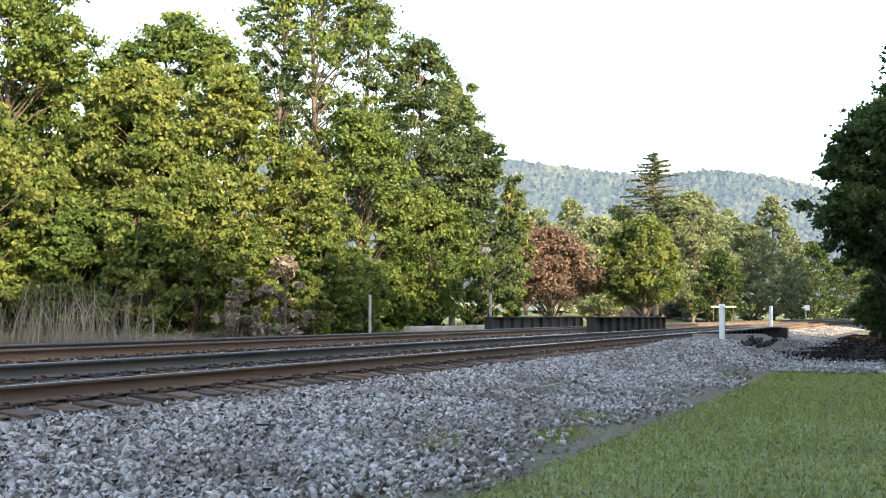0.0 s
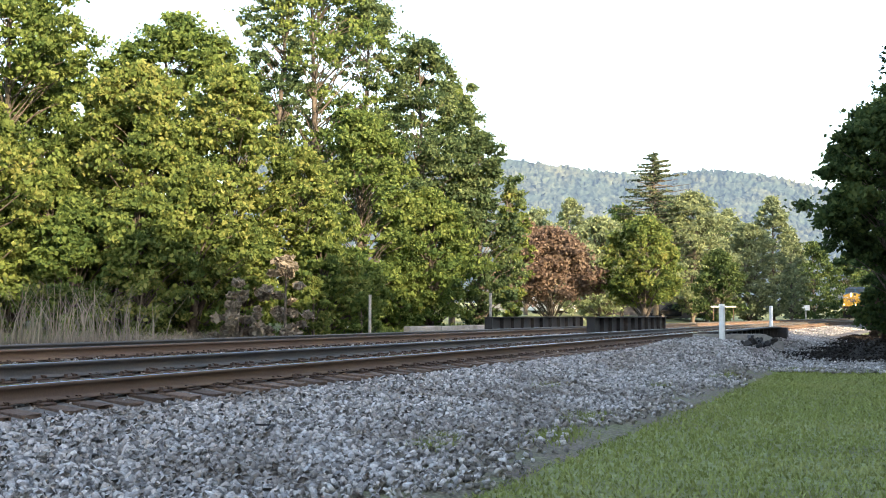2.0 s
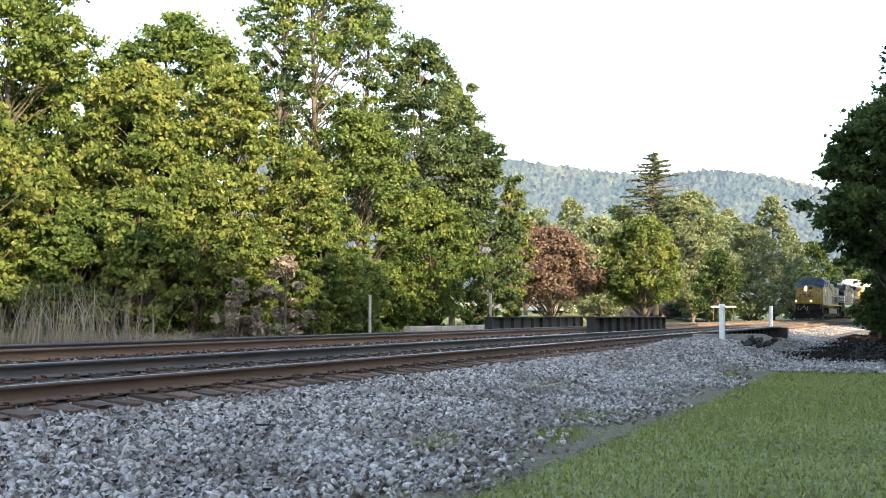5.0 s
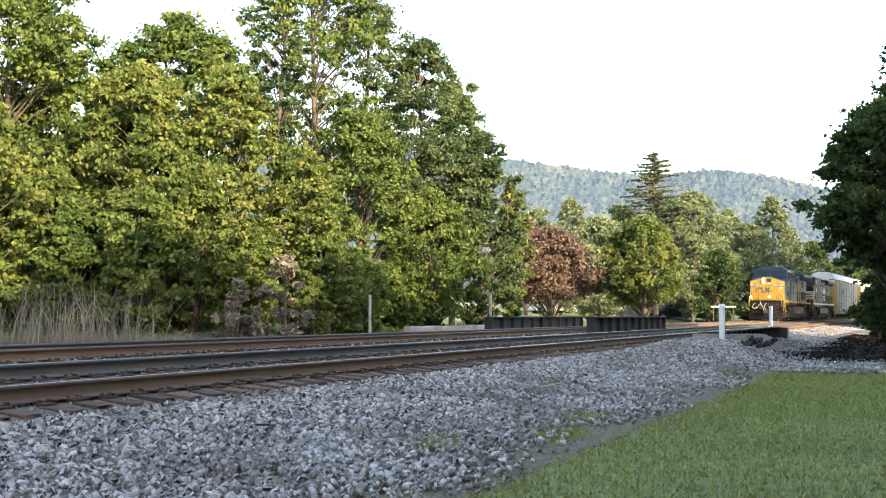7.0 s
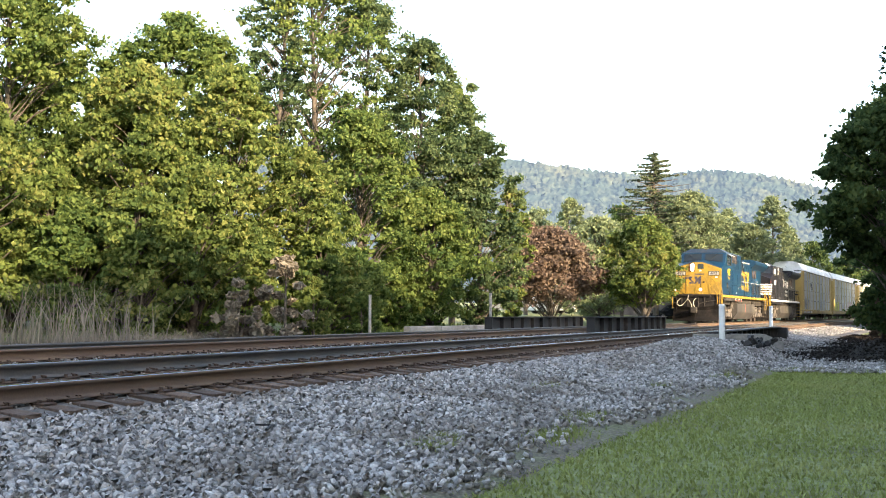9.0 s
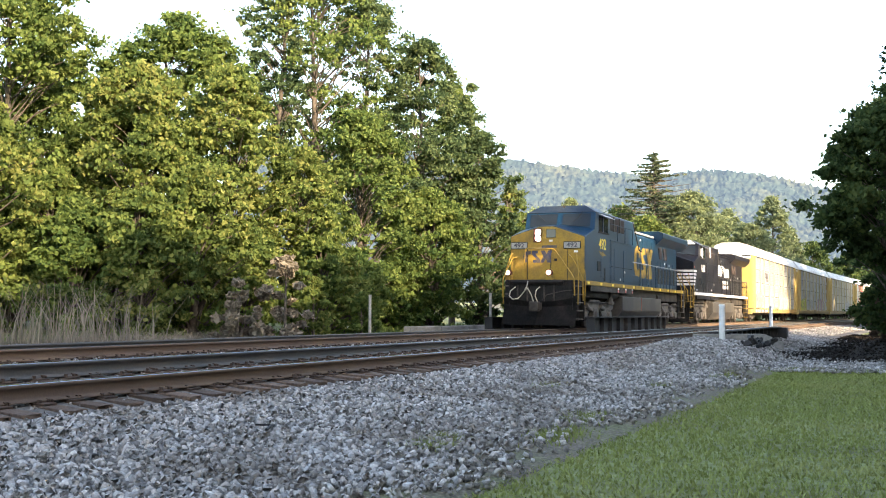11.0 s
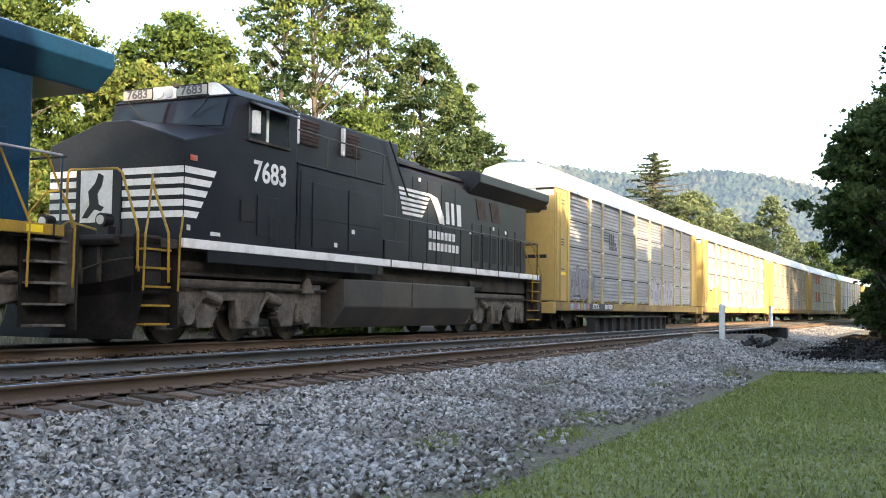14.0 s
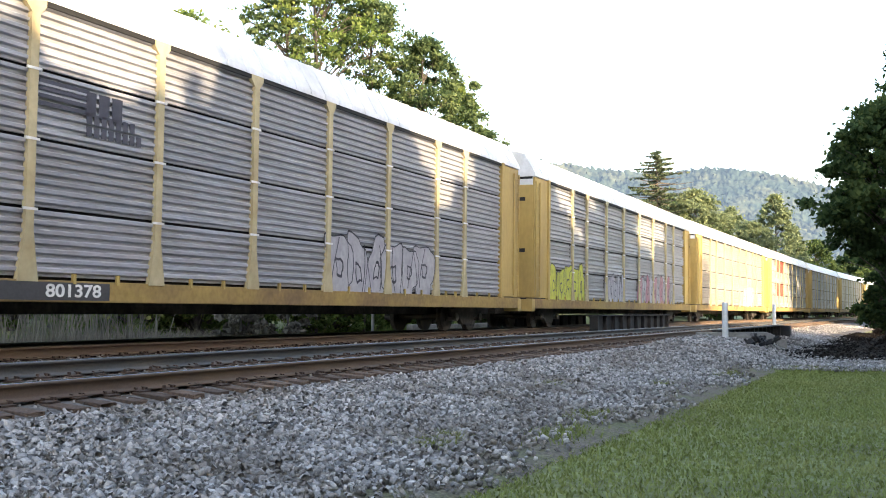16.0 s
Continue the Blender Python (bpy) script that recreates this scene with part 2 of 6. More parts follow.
def lay_ground():
    """One sheet to the horizon: finer near the tracks."""
    def axis(fine, far):
        a = [0.0]
        while a[-1] < far:
            a.append(a[-1] + max(fine, a[-1] * 0.07))
        return np.array(a)
    p = axis(0.6, 3000)
    side = np.concatenate([-p[:0:-1], p])
    fore = np.concatenate([-p[p < 200][:0:-1], p])
    xs, ys = np.meshgrid(side, fore)
    s, w = grid_sw(xs.ravel(), ys.ravel())
    z = ground_z(s, w, xs.ravel(), ys.ravel()) - 0.06
    far = np.hypot(xs.ravel(), ys.ravel())
    z = np.where(far > 500, np.minimum(z, 6.0), z)
    co = np.stack([xs.ravel(), ys.ravel(), z], 1)
    c = len(side)
    i = np.arange(len(fore) - 1)[:, None] * c + np.arange(c - 1)[None, :]
    i = i.ravel()
    me = raw_mesh("ground", co, np.stack([i, i + 1, i + c + 1, i + c], 1), M["grass_ground"], True)
    tagged(new("ground", me), "grassy ground and lawn beside a railway line", "ground", kind="structure")


def ribbon(name, s0, s1, ds, ws, material, lift, label, category, wobble=0.0):
    """A strip of ground that follows the line, between the side distances ws."""
    ss = np.arange(s0, s1 + ds / 2, ds)
    S, W = np.meshgrid(ss, np.array(ws), indexing="ij")
    s, w = S.ravel(), W.ravel()
    x, y, a = line(s)
    if wobble:
        edge = (np.abs(w - max(ws)) < 1e-6) | (np.abs(w - min(ws)) < 1e-6)
        w = w + edge * wobble * (np.sin(s * 0.9) + np.sin(s * 2.3 + 1) * 0.6 + np.sin(s * 5.1) * 0.3)
    px, py = x + w * np.cos(a), y - w * np.sin(a)
    inner = np.minimum(W.ravel() - min(ws), max(ws) - W.ravel())
    z = ground_z(s, w, px, py) + lift - 0.16 * (1 - smooth(0, 0.7, inner)) - 0.3 * (1 - smooth(0, 3.0, np.minimum(S.ravel() - s0, s1 - S.ravel())))
    co = np.stack([px, py, z], 1)
    c = len(ws)
    i = (np.arange(len(ss) - 1)[:, None] * c + np.arange(c - 1)[None, :]).ravel()
    me = raw_mesh(name, co, np.stack([i, i + c, i + c + 1, i + 1], 1), material, True)
    return tagged(new(name, me), label, category, kind="structure")


lay_ground()
ribbon("ballast_bed", -60, 420, 1.0, np.arange(-4.4, 9.8, 0.355), M["ballast_bed"], 0.0, "bed of grey crushed stone under two tracks", "ballast", 0.25)
ribbon("gravel_apron", 27.6, 40, 0.5, np.arange(8.8, 17, 0.4), M["ballast_bed"], 0.02, "thin gravel beyond the edge of the lawn", "gravel", 0.3)
ribbon("shaded_bank", 33.5, 150, 1.0, np.arange(9.4, 26.6, 0.8), M["litter"], 0.03, "bare bank with leaf litter, coloured dark for tree shade", "bank", 0.3)
ribbon("dirt_verge", -30, 60, 0.5, np.arange(8.6, 10.7, 0.2), M["soil"], -0.02, "strip of bare dirt between stone and lawn", "verge", 0.35)

RAIL = ((0.038, 0.0), (0.038, -0.03), (0.03, -0.042), (0.01, -0.055), (0.009, -0.145), (0.02, -0.16), (0.076, -0.172), (0.076, -0.186))


def lay_rail(s0, s1, middle, near_z, tilt, sign, name):
    """One rail: sign +1 the near one of its track, -1 the far one. Sides and head differ in finish."""
    prof = [(y, z) for y, z in RAIL] + [(-y, z) for y, z in RAIL[::-1]]
    ss = np.concatenate([np.arange(s0, 80, 1.0), np.arange(80, s1 + 1, 4.0)])
    co, k = [], len(prof)
    cx, cz = middle + sign * 0.755, near_z + (0.75 - sign * 0.75) * math.sin(tilt)
    for s in ss:
        x, y, a = line(s)
        for py, pz in prof:
            w, z = cx + py, cz + pz - py * math.sin(tilt)
            co.append((x + w * math.cos(a), y - w * math.sin(a), z))
    faces = [(i * k + j, i * k + (j + 1) % k, (i + 1) * k + (j + 1) % k, (i + 1) * k + j) for i in range(len(ss) - 1) for j in range(k)]
    me = raw_mesh(name, np.array(co), np.array(faces), M["rail_side"])
    me.materials.append(M["rail_top"])
    me.materials.append(M["rail_gauge"])
    idx = np.zeros(len(faces), dtype=np.int32)
    for f in range(len(faces)):
        j = f % k
        if j == k - 1:
            idx[f] = 1
        elif (sign < 0 and j < 7) or (sign > 0 and j > 7):
            idx[f] = 2
    me.polygons.foreach_set("material_index", idx)
    return me


def lay_track(middle, near_z, tilt, s0, s1, label, near_parts):
    tr = empty("railway_track", None, label, "railway track", "railway tracks")
    for sign in (1, -1):
        part("rail", lay_rail(s0, s1, middle, near_z, tilt, sign, "rail"), None, tr, "worn steel rail with a polished head")
    # ties: one shared mesh, each its own object near the viewer; the far rest joined
    def tie_mesh(seed):
        r = random.Random(seed)
        bm = box(fresh(), -0.115, 0.115, -1.3, 1.3, -0.17, 0.0, 0.012)
        for v in bm.verts:
            v.co += Vector((r.uniform(-1, 1) * 0.008, r.uniform(-1, 1) * 0.03, r.uniform(-1, 1) * 0.006))
        me = bpy.data.meshes.new("tie")
        bm.to_mesh(me)
        bm.free()
        me.materials.append(M["tie"])
        return me
    ties = [tie_mesh(i) for i in range(5)]
    plate = fresh()
    box(plate, -0.1, 0.1, -0.18, 0.18, 0.002, 0.02)
    for xx in (-0.07, 0.07):
        box(plate, xx - 0.013, xx + 0.013, 0.075, 0.11, 0.01, 0.055)
        box(plate, xx - 0.013, xx + 0.013, -0.11, -0.075, 0.01, 0.055)
    box(plate, -0.115, -0.1, -0.1, 0.12, -0.03, 0.05)
    pme = bpy.data.meshes.new("tie_plate")
    plate.to_mesh(pme)
    plate.free()
    pme.materials.append(M["iron"])
    r = random.Random(int(middle * 10) + 3)
    zc = near_z + 0.75 * math.sin(tilt) - 0.2
    s, n, rest = -2.0, 0, []
    while s < 200:
        m = along(s, middle + r.uniform(-0.06, 0.06), zc + r.uniform(-0.012, 0.004), tilt) @ pose(0, 0, 0, 0, 0, r.uniform(-2.5, 2.5))
        if n < near_parts and s < 75:
            t = part("tie", ties[n % 5], None, tr, at=m)
            for sg in (1, -1):
                part("tie_plate", pme, None, t, at=pose(0, sg * 0.755, 0))
            n += 1
        else:
            rest.append(m)
        s += 0.5
    co, qu = [], []
    for m in rest:
        b = len(co)
        co += [m @ Vector((x, y, z)) for x in (-0.11, 0.11) for y in (-1.3, 1.3) for z in (-0.15, 0)]
        qu += [[b + i for i in q] for q in ((0, 1, 3, 2), (4, 6, 7, 5), (0, 4, 5, 1), (2, 3, 7, 6), (1, 5, 7, 3))]
    part("distant_ties", raw_mesh("distant_ties", np.array([tuple(c) for c in co]), np.array(qu), M["tie"]), None, tr)["kind"] = "stuff"
    return tr


lay_track(0.0, 0.0, TILT_FAR, -70, 420, "far railway track with rusty rails on wooden ties", 120)
lay_track(NEAR_W, NEAR_Z, TILT_NEAR, -70, 420, "near railway track with shiny rails on weathered wooden ties", 150)


def scatter_stones():
    """Crushed stone: irregular pieces over the bed, dense where it is near."""
    r = np.random.RandomState(4)
    base = np.array([(x, y, z) for x in (-1, 1) for y in (-1, 1) for z in (-1, 1)]) * 0.78
    tri = np.array([(0, 1, 3, 2), (4, 6, 7, 5), (0, 4, 5, 1), (2, 3, 7, 6), (1, 5, 7, 3)])
    n = 80000
    u = r.rand(n)
    s = 1.0 + 62 * u ** 2.05
    w = r.uniform(5.55, 10.2, n)
    edge = 9.55 + 0.2 * (np.sin(s * 0.9) + 0.6 * np.sin(s * 2.3 + 1))
    keep = (w < edge + 0.5 - 1.25 * r.rand(n) ** 0.8)
    s, w = s[keep], w[keep]
    n2 = 7000
    s = np.concatenate([s, 2 + 60 * r.rand(n2) ** 1.5, 2 + 50 * r.rand(5000), 42 + 70 * r.rand(9000), 28.4 + 8 * r.rand(5000)])
    w = np.concatenate([w, r.uniform(1.0, 5.5, n2), r.uniform(-3.4, 1, 5000), r.uniform(5.2, 8.4, 9000), 9.0 + 6.5 * r.rand(5000) ** 1.5])
    n = len(s)
    x, y, a = line(s)
    px, py = x + w * np.cos(a), y - w * np.sin(a)
    size = (0.0145 + 0.0205 * r.rand(n) ** 1.6) * (1 + 0.016 * np.minimum(s, 40))
    inside = w < 5.5
    size = np.where(inside, size * 0.8, size)
    z = ground_z(s, w, px, py) + size * np.where(inside, r.uniform(-0.5, 0.2, n), r.uniform(-0.1, 0.5, n))
    q = r.normal(size=(n, 4))
    q /= np.linalg.norm(q, axis=1)[:, None]
    qw, qx, qy, qz = q.T
    R = np.stack([1 - 2 * (qy**2 + qz**2), 2 * (qx*qy - qz*qw), 2 * (qx*qz + qy*qw), 2 * (qx*qy + qz*qw), 1 - 2 * (qx**2 + qz**2), 2 * (qy*qz - qx*qw),
                  2 * (qx*qz - qy*qw), 2 * (qy*qz + qx*qw), 1 - 2 * (qx**2 + qy**2)], 1).reshape(n, 3, 3)
    v = base[None] * (0.55 + 0.75 * r.rand(n, 8, 3)) * (size[:, None, None] * np.array((1.3, 1.0, 0.62)))
    v = np.einsum("nij,nkj->nki", R, v) + np.stack([px, py, z], 1)[:, None]
    f = tri[None] + (np.arange(n) * 8)[:, None, None]
    me = raw_mesh("ballast_stones", v.reshape(-1, 3), f.reshape(-1, 4), M["ballast"])
    tagged(new("ballast_stones", me), "loose grey crushed stone on the shoulder of the track", "ballast", kind="stuff")


scatter_stones()


def blades(name, count, place, height, material, label, category, lean=0.5, width=0.008):
    """Grass or weeds as thin bent blades. place(rng, n) gives s and w."""
    r = np.random.RandomState(len(name) + count)
    s, w = place(r, count)
    x, y, a = line(s)
    px, py = x + w * np.cos(a), y - w * np.sin(a)
    z = ground_z(s, w, px, py) - 0.06
    n = len(s)
    h = height[0] + (height[1] - height[0]) * r.rand(n)
    th = r.rand(n) * 6.283
    wd = width * (0.6 + r.rand(n)) * (1 + 0.04 * np.maximum(0, s))
    le = lean * r.rand(n) * h
    ph = r.rand(n) * 6.283
    ax, ay = np.cos(th) * wd, np.sin(th) * wd
    lx, ly = np.cos(ph) * le, np.sin(ph) * le
    co = np.zeros((n, 5, 3))
    co[:, 0] = np.stack([px - ax, py - ay, z], 1)
    co[:, 1] = np.stack([px + ax, py + ay, z], 1)
    co[:, 2] = np.stack([px + ax * .7 + lx * .35, py + ay * .7 + ly * .35, z + h * .6], 1)
    co[:, 3] = np.stack([px - ax * .7 + lx * .35, py - ay * .7 + ly * .35, z + h * .6], 1)
    co[:, 4] = np.stack([px + lx, py + ly, z + h], 1)
    b = (np.arange(n) * 5)[:, None]
    f = np.concatenate([b + [[0, 1, 2]], b + [[0, 2, 3]], b + [[3, 2, 4]]])
    tagged(new(name, raw_mesh(name, co.reshape(-1, 3), f, material)), label, category, kind="stuff")


def lawn_place(r, n):
    w = 8.9 + 7.2 * r.rand(n)
    s = 2 + (26.5 + 0.5 * (w - 9)) * r.rand(n) ** 1.3
    x, y, a = line(s)
    edge = 9.62 + 0.22 * (np.sin(s * 0.9) + np.sin(s * 2.3 + 1) * 0.6 + np.sin(s * 5.1) * 0.3)
    keep = w > edge - 0.95 * r.rand(len(s)) ** 2.2
    return s[keep], w[keep]


blades("lawn_grass", 125000, lawn_place, (0.015, 0.05), M["lawn"], "short mown green grass beside the stone", "grass", 1.3, 0.0055)

# ---- trees ----
def tube(rows, n=7):
    """A tapered bent tube: rows of (point, radius)."""
    co, f = [], []
    for i, (p, rad) in enumerate(rows):
        p = Vector(p)
        d = (Vector(rows[min(i + 1, len(rows) - 1)][0]) - Vector(rows[max(i - 1, 0)][0])).normalized()
        q = d.to_track_quat("Z", "Y")
        for j in range(n):
            t = 6.2832 * j / n
            co.append(p + q @ Vector((math.cos(t) * rad, math.sin(t) * rad, 0)))
    for i in range(len(rows) - 1):
        for j in range(n):
            f.append((i * n + j, i * n + (j + 1) % n, (i + 1) * n + (j + 1) % n, (i + 1) * n + j))
    return co, f


def leaf_cloud(centres, radii, per, leaf, r, flat=0.7):
    """Small leaf quads round clump centres, thicker towards each clump's skin."""
    k = len(centres)
    n = k * per
    d = r.normal(size=(n, 3))
    d /= np.linalg.norm(d, axis=1)[:, None]
    rad = np.repeat(radii, per) * np.minimum(1.7, np.abs(r.normal(size=n)) * 0.55 + 0.25)
    p = np.repeat(centres, per, axis=0) + d * rad[:, None] * np.array((1, 1, flat))
    # leaf axes: mostly hanging, tilted outwards
    u = r.normal(size=(n, 3)) + d * 0.8 + np.array((0, 0, -0.25))
    u /= np.linalg.norm(u, axis=1)[:, None]
    v = np.cross(u, r.normal(size=(n, 3)))
    v /= np.linalg.norm(v, axis=1)[:, None] + 1e-9
    sz = leaf * (0.55 + 0.9 * r.rand(n))[:, None]
    a, b = u * sz, v * sz * 0.66
    co = np.stack([p - a, p + b - a * 0.1, p + a, p - b - a * 0.1], 1).reshape(-1, 3)
    return co, np.arange(n * 4).reshape(n, 4)


def make_tree(m, height, radius, leaf_kind, seed, label, leaves=26000, leaf=0.16, low=0.12, clumps=340, trunk=0.2, name="tree", category="tree",
              top=0.35, bare=0.0, group="", squash=1.0, skew=0.0):
    """A tapered trunk with limbs, and a crown of leaf clumps with gaps. low: where the crown starts, of the height; top: how pointed it is."""
    r = np.random.RandomState(seed)
    t = empty(name, m, label, category, group)
    co, f, ends = [], [], []
    lean = r.normal(size=2) * 0.03 * height
    spine = [((lean[0] * (i / 6) ** 2, lean[1] * (i / 6) ** 2, height * 0.93 * i / 6 - 0.35), trunk * (1 - 0.9 * i / 6) + 0.015) for i in range(7)]
    c2, f2 = tube(spine)
    co += c2
    f += f2
    def bulge(u):
        """crown half-width at relative height u"""
        return max(0.12, math.sin(math.pi * min(1, max(0, u)) ** (0.55 + top * 0.5)) ** 0.6)
    for i in range(clumps):
        u = r.rand() ** 0.8
        th = r.rand() * 6.283
        zz = height * (low + (0.97 - low) * u)
        lob = 1 + 0.22 * math.sin(3 * th + seed) + 0.16 * math.sin(5 * th + 7 * u + seed * 2)
        rr = radius * bulge(u) * lob * (0.25 + 0.75 * r.rand() ** 0.5)
        ends.append((math.cos(th) * rr + skew * u, math.sin(th) * rr * squash, zz))
    ends = np.array(ends)
    for i in range(0, clumps, 3):
        e = Vector(ends[i])
        z0 = max(height * 0.08, e.z - (0.25 + 0.5 * r.rand()) * math.hypot(e.x, e.y) - 0.4)
        k = min(5.99, z0 / (height * 0.93) * 6)
        b = Vector(spine[int(k)][0]).lerp(Vector(spine[int(k) + 1][0]), k % 1)
        md = b.lerp(e, 0.5) + Vector((0, 0, 0.12 * (e - b).length))
        c2, f2 = tube([(b, trunk * 0.24 * (1 - 0.6 * z0 / height)), (md, trunk * 0.14 * (1 - 0.5 * z0 / height)), (e, 0.012)], 5)
        f += [tuple(len(co) + q for q in g) for g in f2]
        co += c2
    part("trunk", mesh_of("trunk", co, f, M["bark"], True), None, t, "grey-brown bark on trunk and limbs")
    use = ends[r.rand(clumps) > bare]
    rad = radius * (0.075 + 0.14 * r.rand(len(use)))
    per = max(20, leaves // len(use))
    c3, f3 = leaf_cloud(use, rad, per, leaf, r, 0.52)
    part("crown", raw_mesh("crown", c3, f3, L[leaf_kind]), None, t)
    return t


def by_sight(px, dist):
    """Ground place at a bearing and depth."""
    return (px - 784) / 1877 * dist, dist


def plant(px, half, top_y, dist, kind, seed, label, leaves=26000, leaf=0.16, **more):
    x, y = by_sight(px, dist)
    s, w = grid_sw(np.array([x]), np.array([y]))
    z = float(ground_z(s, w, np.array([x]), np.array([y]))[0])
    h = EYE + (558 - top_y) / 1877 * dist - z
    return make_tree(pose(x, y, z, 0, 0, seed * 37), h, half / 1877 * dist, kind, seed, label, leaves, leaf, **more)


LEFT = "leafy green tree in a thicket behind the tracks"
THICKET_TALL = (
    (5, 150, -170, 29, "lush", 42000, dict(top=0.5)),
    (310, 140, 5, 34, "lush", 38000, {}),
    (185, 70, 100, 33, "lush", 18000, {}),
    (65, 115, 60, 31, "lush", 30000, dict(low=0.1)),
    (800, 62, 125, 48, "lush", 20000, dict(low=0.2)),
    (235, 135, 100, 29, "gold", 40000, dict(low=0.05)),
    (400, 110, 105, 31, "gold", 34000, dict(low=0.05)),
    (560, 140, -110, 42, "lush", 14000, dict(low=0.35, bare=0.5, trunk=0.3)),
    (480, 75, -80, 40, "olive", 12000, dict(low=0.45, bare=0.4, trunk=0.25)),
    (640, 110, -30, 44, "olive", 17000, dict(low=0.3, bare=0.4)),
    (750, 112, 55, 45, "olive", 36000, dict(low=0.06)),
    (640, 110, 190, 39, "lush", 30000, dict(low=0.04)),
    (850, 74, 222, 46, "olive", 26000, dict(low=0.03)),
)
THICKET_LOW = (
    (760, 95, 330, 42, "lush", 24000, dict(low=0.02)),
    (905, 36, 318, 50, "gold", 12000, dict(low=0.05)),
    (535, 90, 255, 34, "gold", 26000, dict(low=0.04)),
    (250, 100, 330, 26, "gold", 24000, dict(low=0.0)),
    (345, 95, 285, 27, "gold", 26000, dict(low=0.0)),
    (140, 90, 350, 25.5, "lush", 22000, dict(low=0.0)),
    (570, 70, 420, 31, "gold", 16000, dict(low=0.0)),
    (90, 95, 290, 28, "lush", 24000, dict(low=0.02)),
    (430, 75, 390, 29, "gold", 18000, dict(low=0.0)),
    (-60, 110, 120, 25, "gold", 22000, dict(low=0.03)),
    (620, 65, 440, 35, "lush", 14000, dict(low=0.0)),
    (700, 60, 450, 40, "lush", 14000, dict(low=0.0)),
    (10, 70, 430, 26, "lush", 12000, dict(low=0.0)),
)
for px, half, top_y, dist, kind, n, more in THICKET_TALL + THICKET_LOW:
    plant(px, half, top_y, dist * 1.28, kind, 11 + px % 97 + int(dist), LEFT if kind != "gold" else "yellowing leafy tree in a thicket behind the tracks", int(n * 1.1), 0.066 + dist * 0.00075, group="trees behind the tracks", **{"top": 0.75, **more})
# Pale straw leaves on the first two shrubs stand in for sunlight.
for px, half, top_y, dist, kind in ((505, 46, 450, 34.0, "straw"), (420, 36, 495, 32, "straw"), (555, 34, 490, 35, "gold"), (640, 30, 520, 39, "lush")):
    plant(px, half, top_y, dist, kind, px, "low brown-leaved shrub at the foot of the trees", 6000, 0.1, low=0.0, clumps=40, trunk=0.05, name="shrub", category="shrub")

FAR = "tall tree beyond the lawn and the bridge"
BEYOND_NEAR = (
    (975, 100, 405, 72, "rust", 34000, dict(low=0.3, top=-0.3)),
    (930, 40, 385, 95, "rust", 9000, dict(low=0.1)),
    (1062, 78, 380, 84, "haze_tint", 24000, dict(low=0.06)),
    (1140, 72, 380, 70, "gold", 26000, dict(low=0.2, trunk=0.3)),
    (1010, 40, 345, 130, "haze_tint", 10000, {}),
    (950, 60, 365, 120, "haze_tint", 12000, {}),
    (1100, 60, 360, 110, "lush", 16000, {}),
    (1225, 80, 335, 105, "haze_tint", 24000, dict(low=0.1)),
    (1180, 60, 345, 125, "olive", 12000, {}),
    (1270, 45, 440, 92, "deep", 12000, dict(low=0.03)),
    (1325, 62, 392, 112, "haze_tint", 20000, dict(low=0.06)),
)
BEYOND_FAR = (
    (1400, 30, 400, 135, "haze_tint", 9000, dict(low=0.05)),
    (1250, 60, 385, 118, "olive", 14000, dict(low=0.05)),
    (1035, 55, 420, 100, "haze_tint", 12000, dict(low=0.05)),
    (1368, 44, 342, 118, "haze_tint", 16000, dict(low=0.05)),
    (1290, 40, 365, 140, "haze_tint", 10000, {}),
    # Dark deep leaves at 1440 and 1500 stand in for shade over them.
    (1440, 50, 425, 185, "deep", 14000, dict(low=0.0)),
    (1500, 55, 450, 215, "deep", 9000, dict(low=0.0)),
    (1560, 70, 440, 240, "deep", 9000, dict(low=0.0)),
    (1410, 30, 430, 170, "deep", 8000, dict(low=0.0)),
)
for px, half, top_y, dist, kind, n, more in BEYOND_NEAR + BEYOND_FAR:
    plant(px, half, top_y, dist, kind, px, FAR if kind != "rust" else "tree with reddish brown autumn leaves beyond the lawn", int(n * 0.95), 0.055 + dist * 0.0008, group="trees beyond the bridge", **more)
# the dark trees on the viewer's side
for px, half, top_y, dist, seed, n, more in (
        (1592, 142, 165, 33, 3, 46000, dict(low=0.34, top=0.6)),
        (1665, 110, -60, 36, 5, 34000, dict(low=0.25)),
        (1625, 100, 330, 42, 7, 26000, dict(low=0.2))):
    plant(px, half, top_y, dist, "deep", seed, "dark green broadleaf tree overhanging the bank beside the line", int(n * 1.2), 0.085, group="trees on the bank", **more)
# the wood behind the viewer, which shades the near part of the line, and more of the bank farther along
first = None
r = random.Random(8)
SHADE = [(-46 + i * 6.4, 29 + (i % 2) * 6) for i in range(15)] + [(104 + i * 11, 18 + (i % 2) * 5) for i in range(6)] + [(-38 + i * 11, 42) for i in range(7)]
for s, w in SHADE:
    p = spot(s + r.uniform(-1, 1), w + r.uniform(-1, 1), -0.8)
    if first is None:
        first = make_tree(Matrix.Translation(p), 17.3, 7.6, "deep", 77, "broadleaf tree in a wood beside the lawn", 8500, 0.75, group="wood beside the lawn", low=0.02, clumps=260, top=0.9)
    else:
        copy_thing(first, Matrix.Translation(p) @ pose(0, 0, 0, 0, 0, r.uniform(0, 360)))


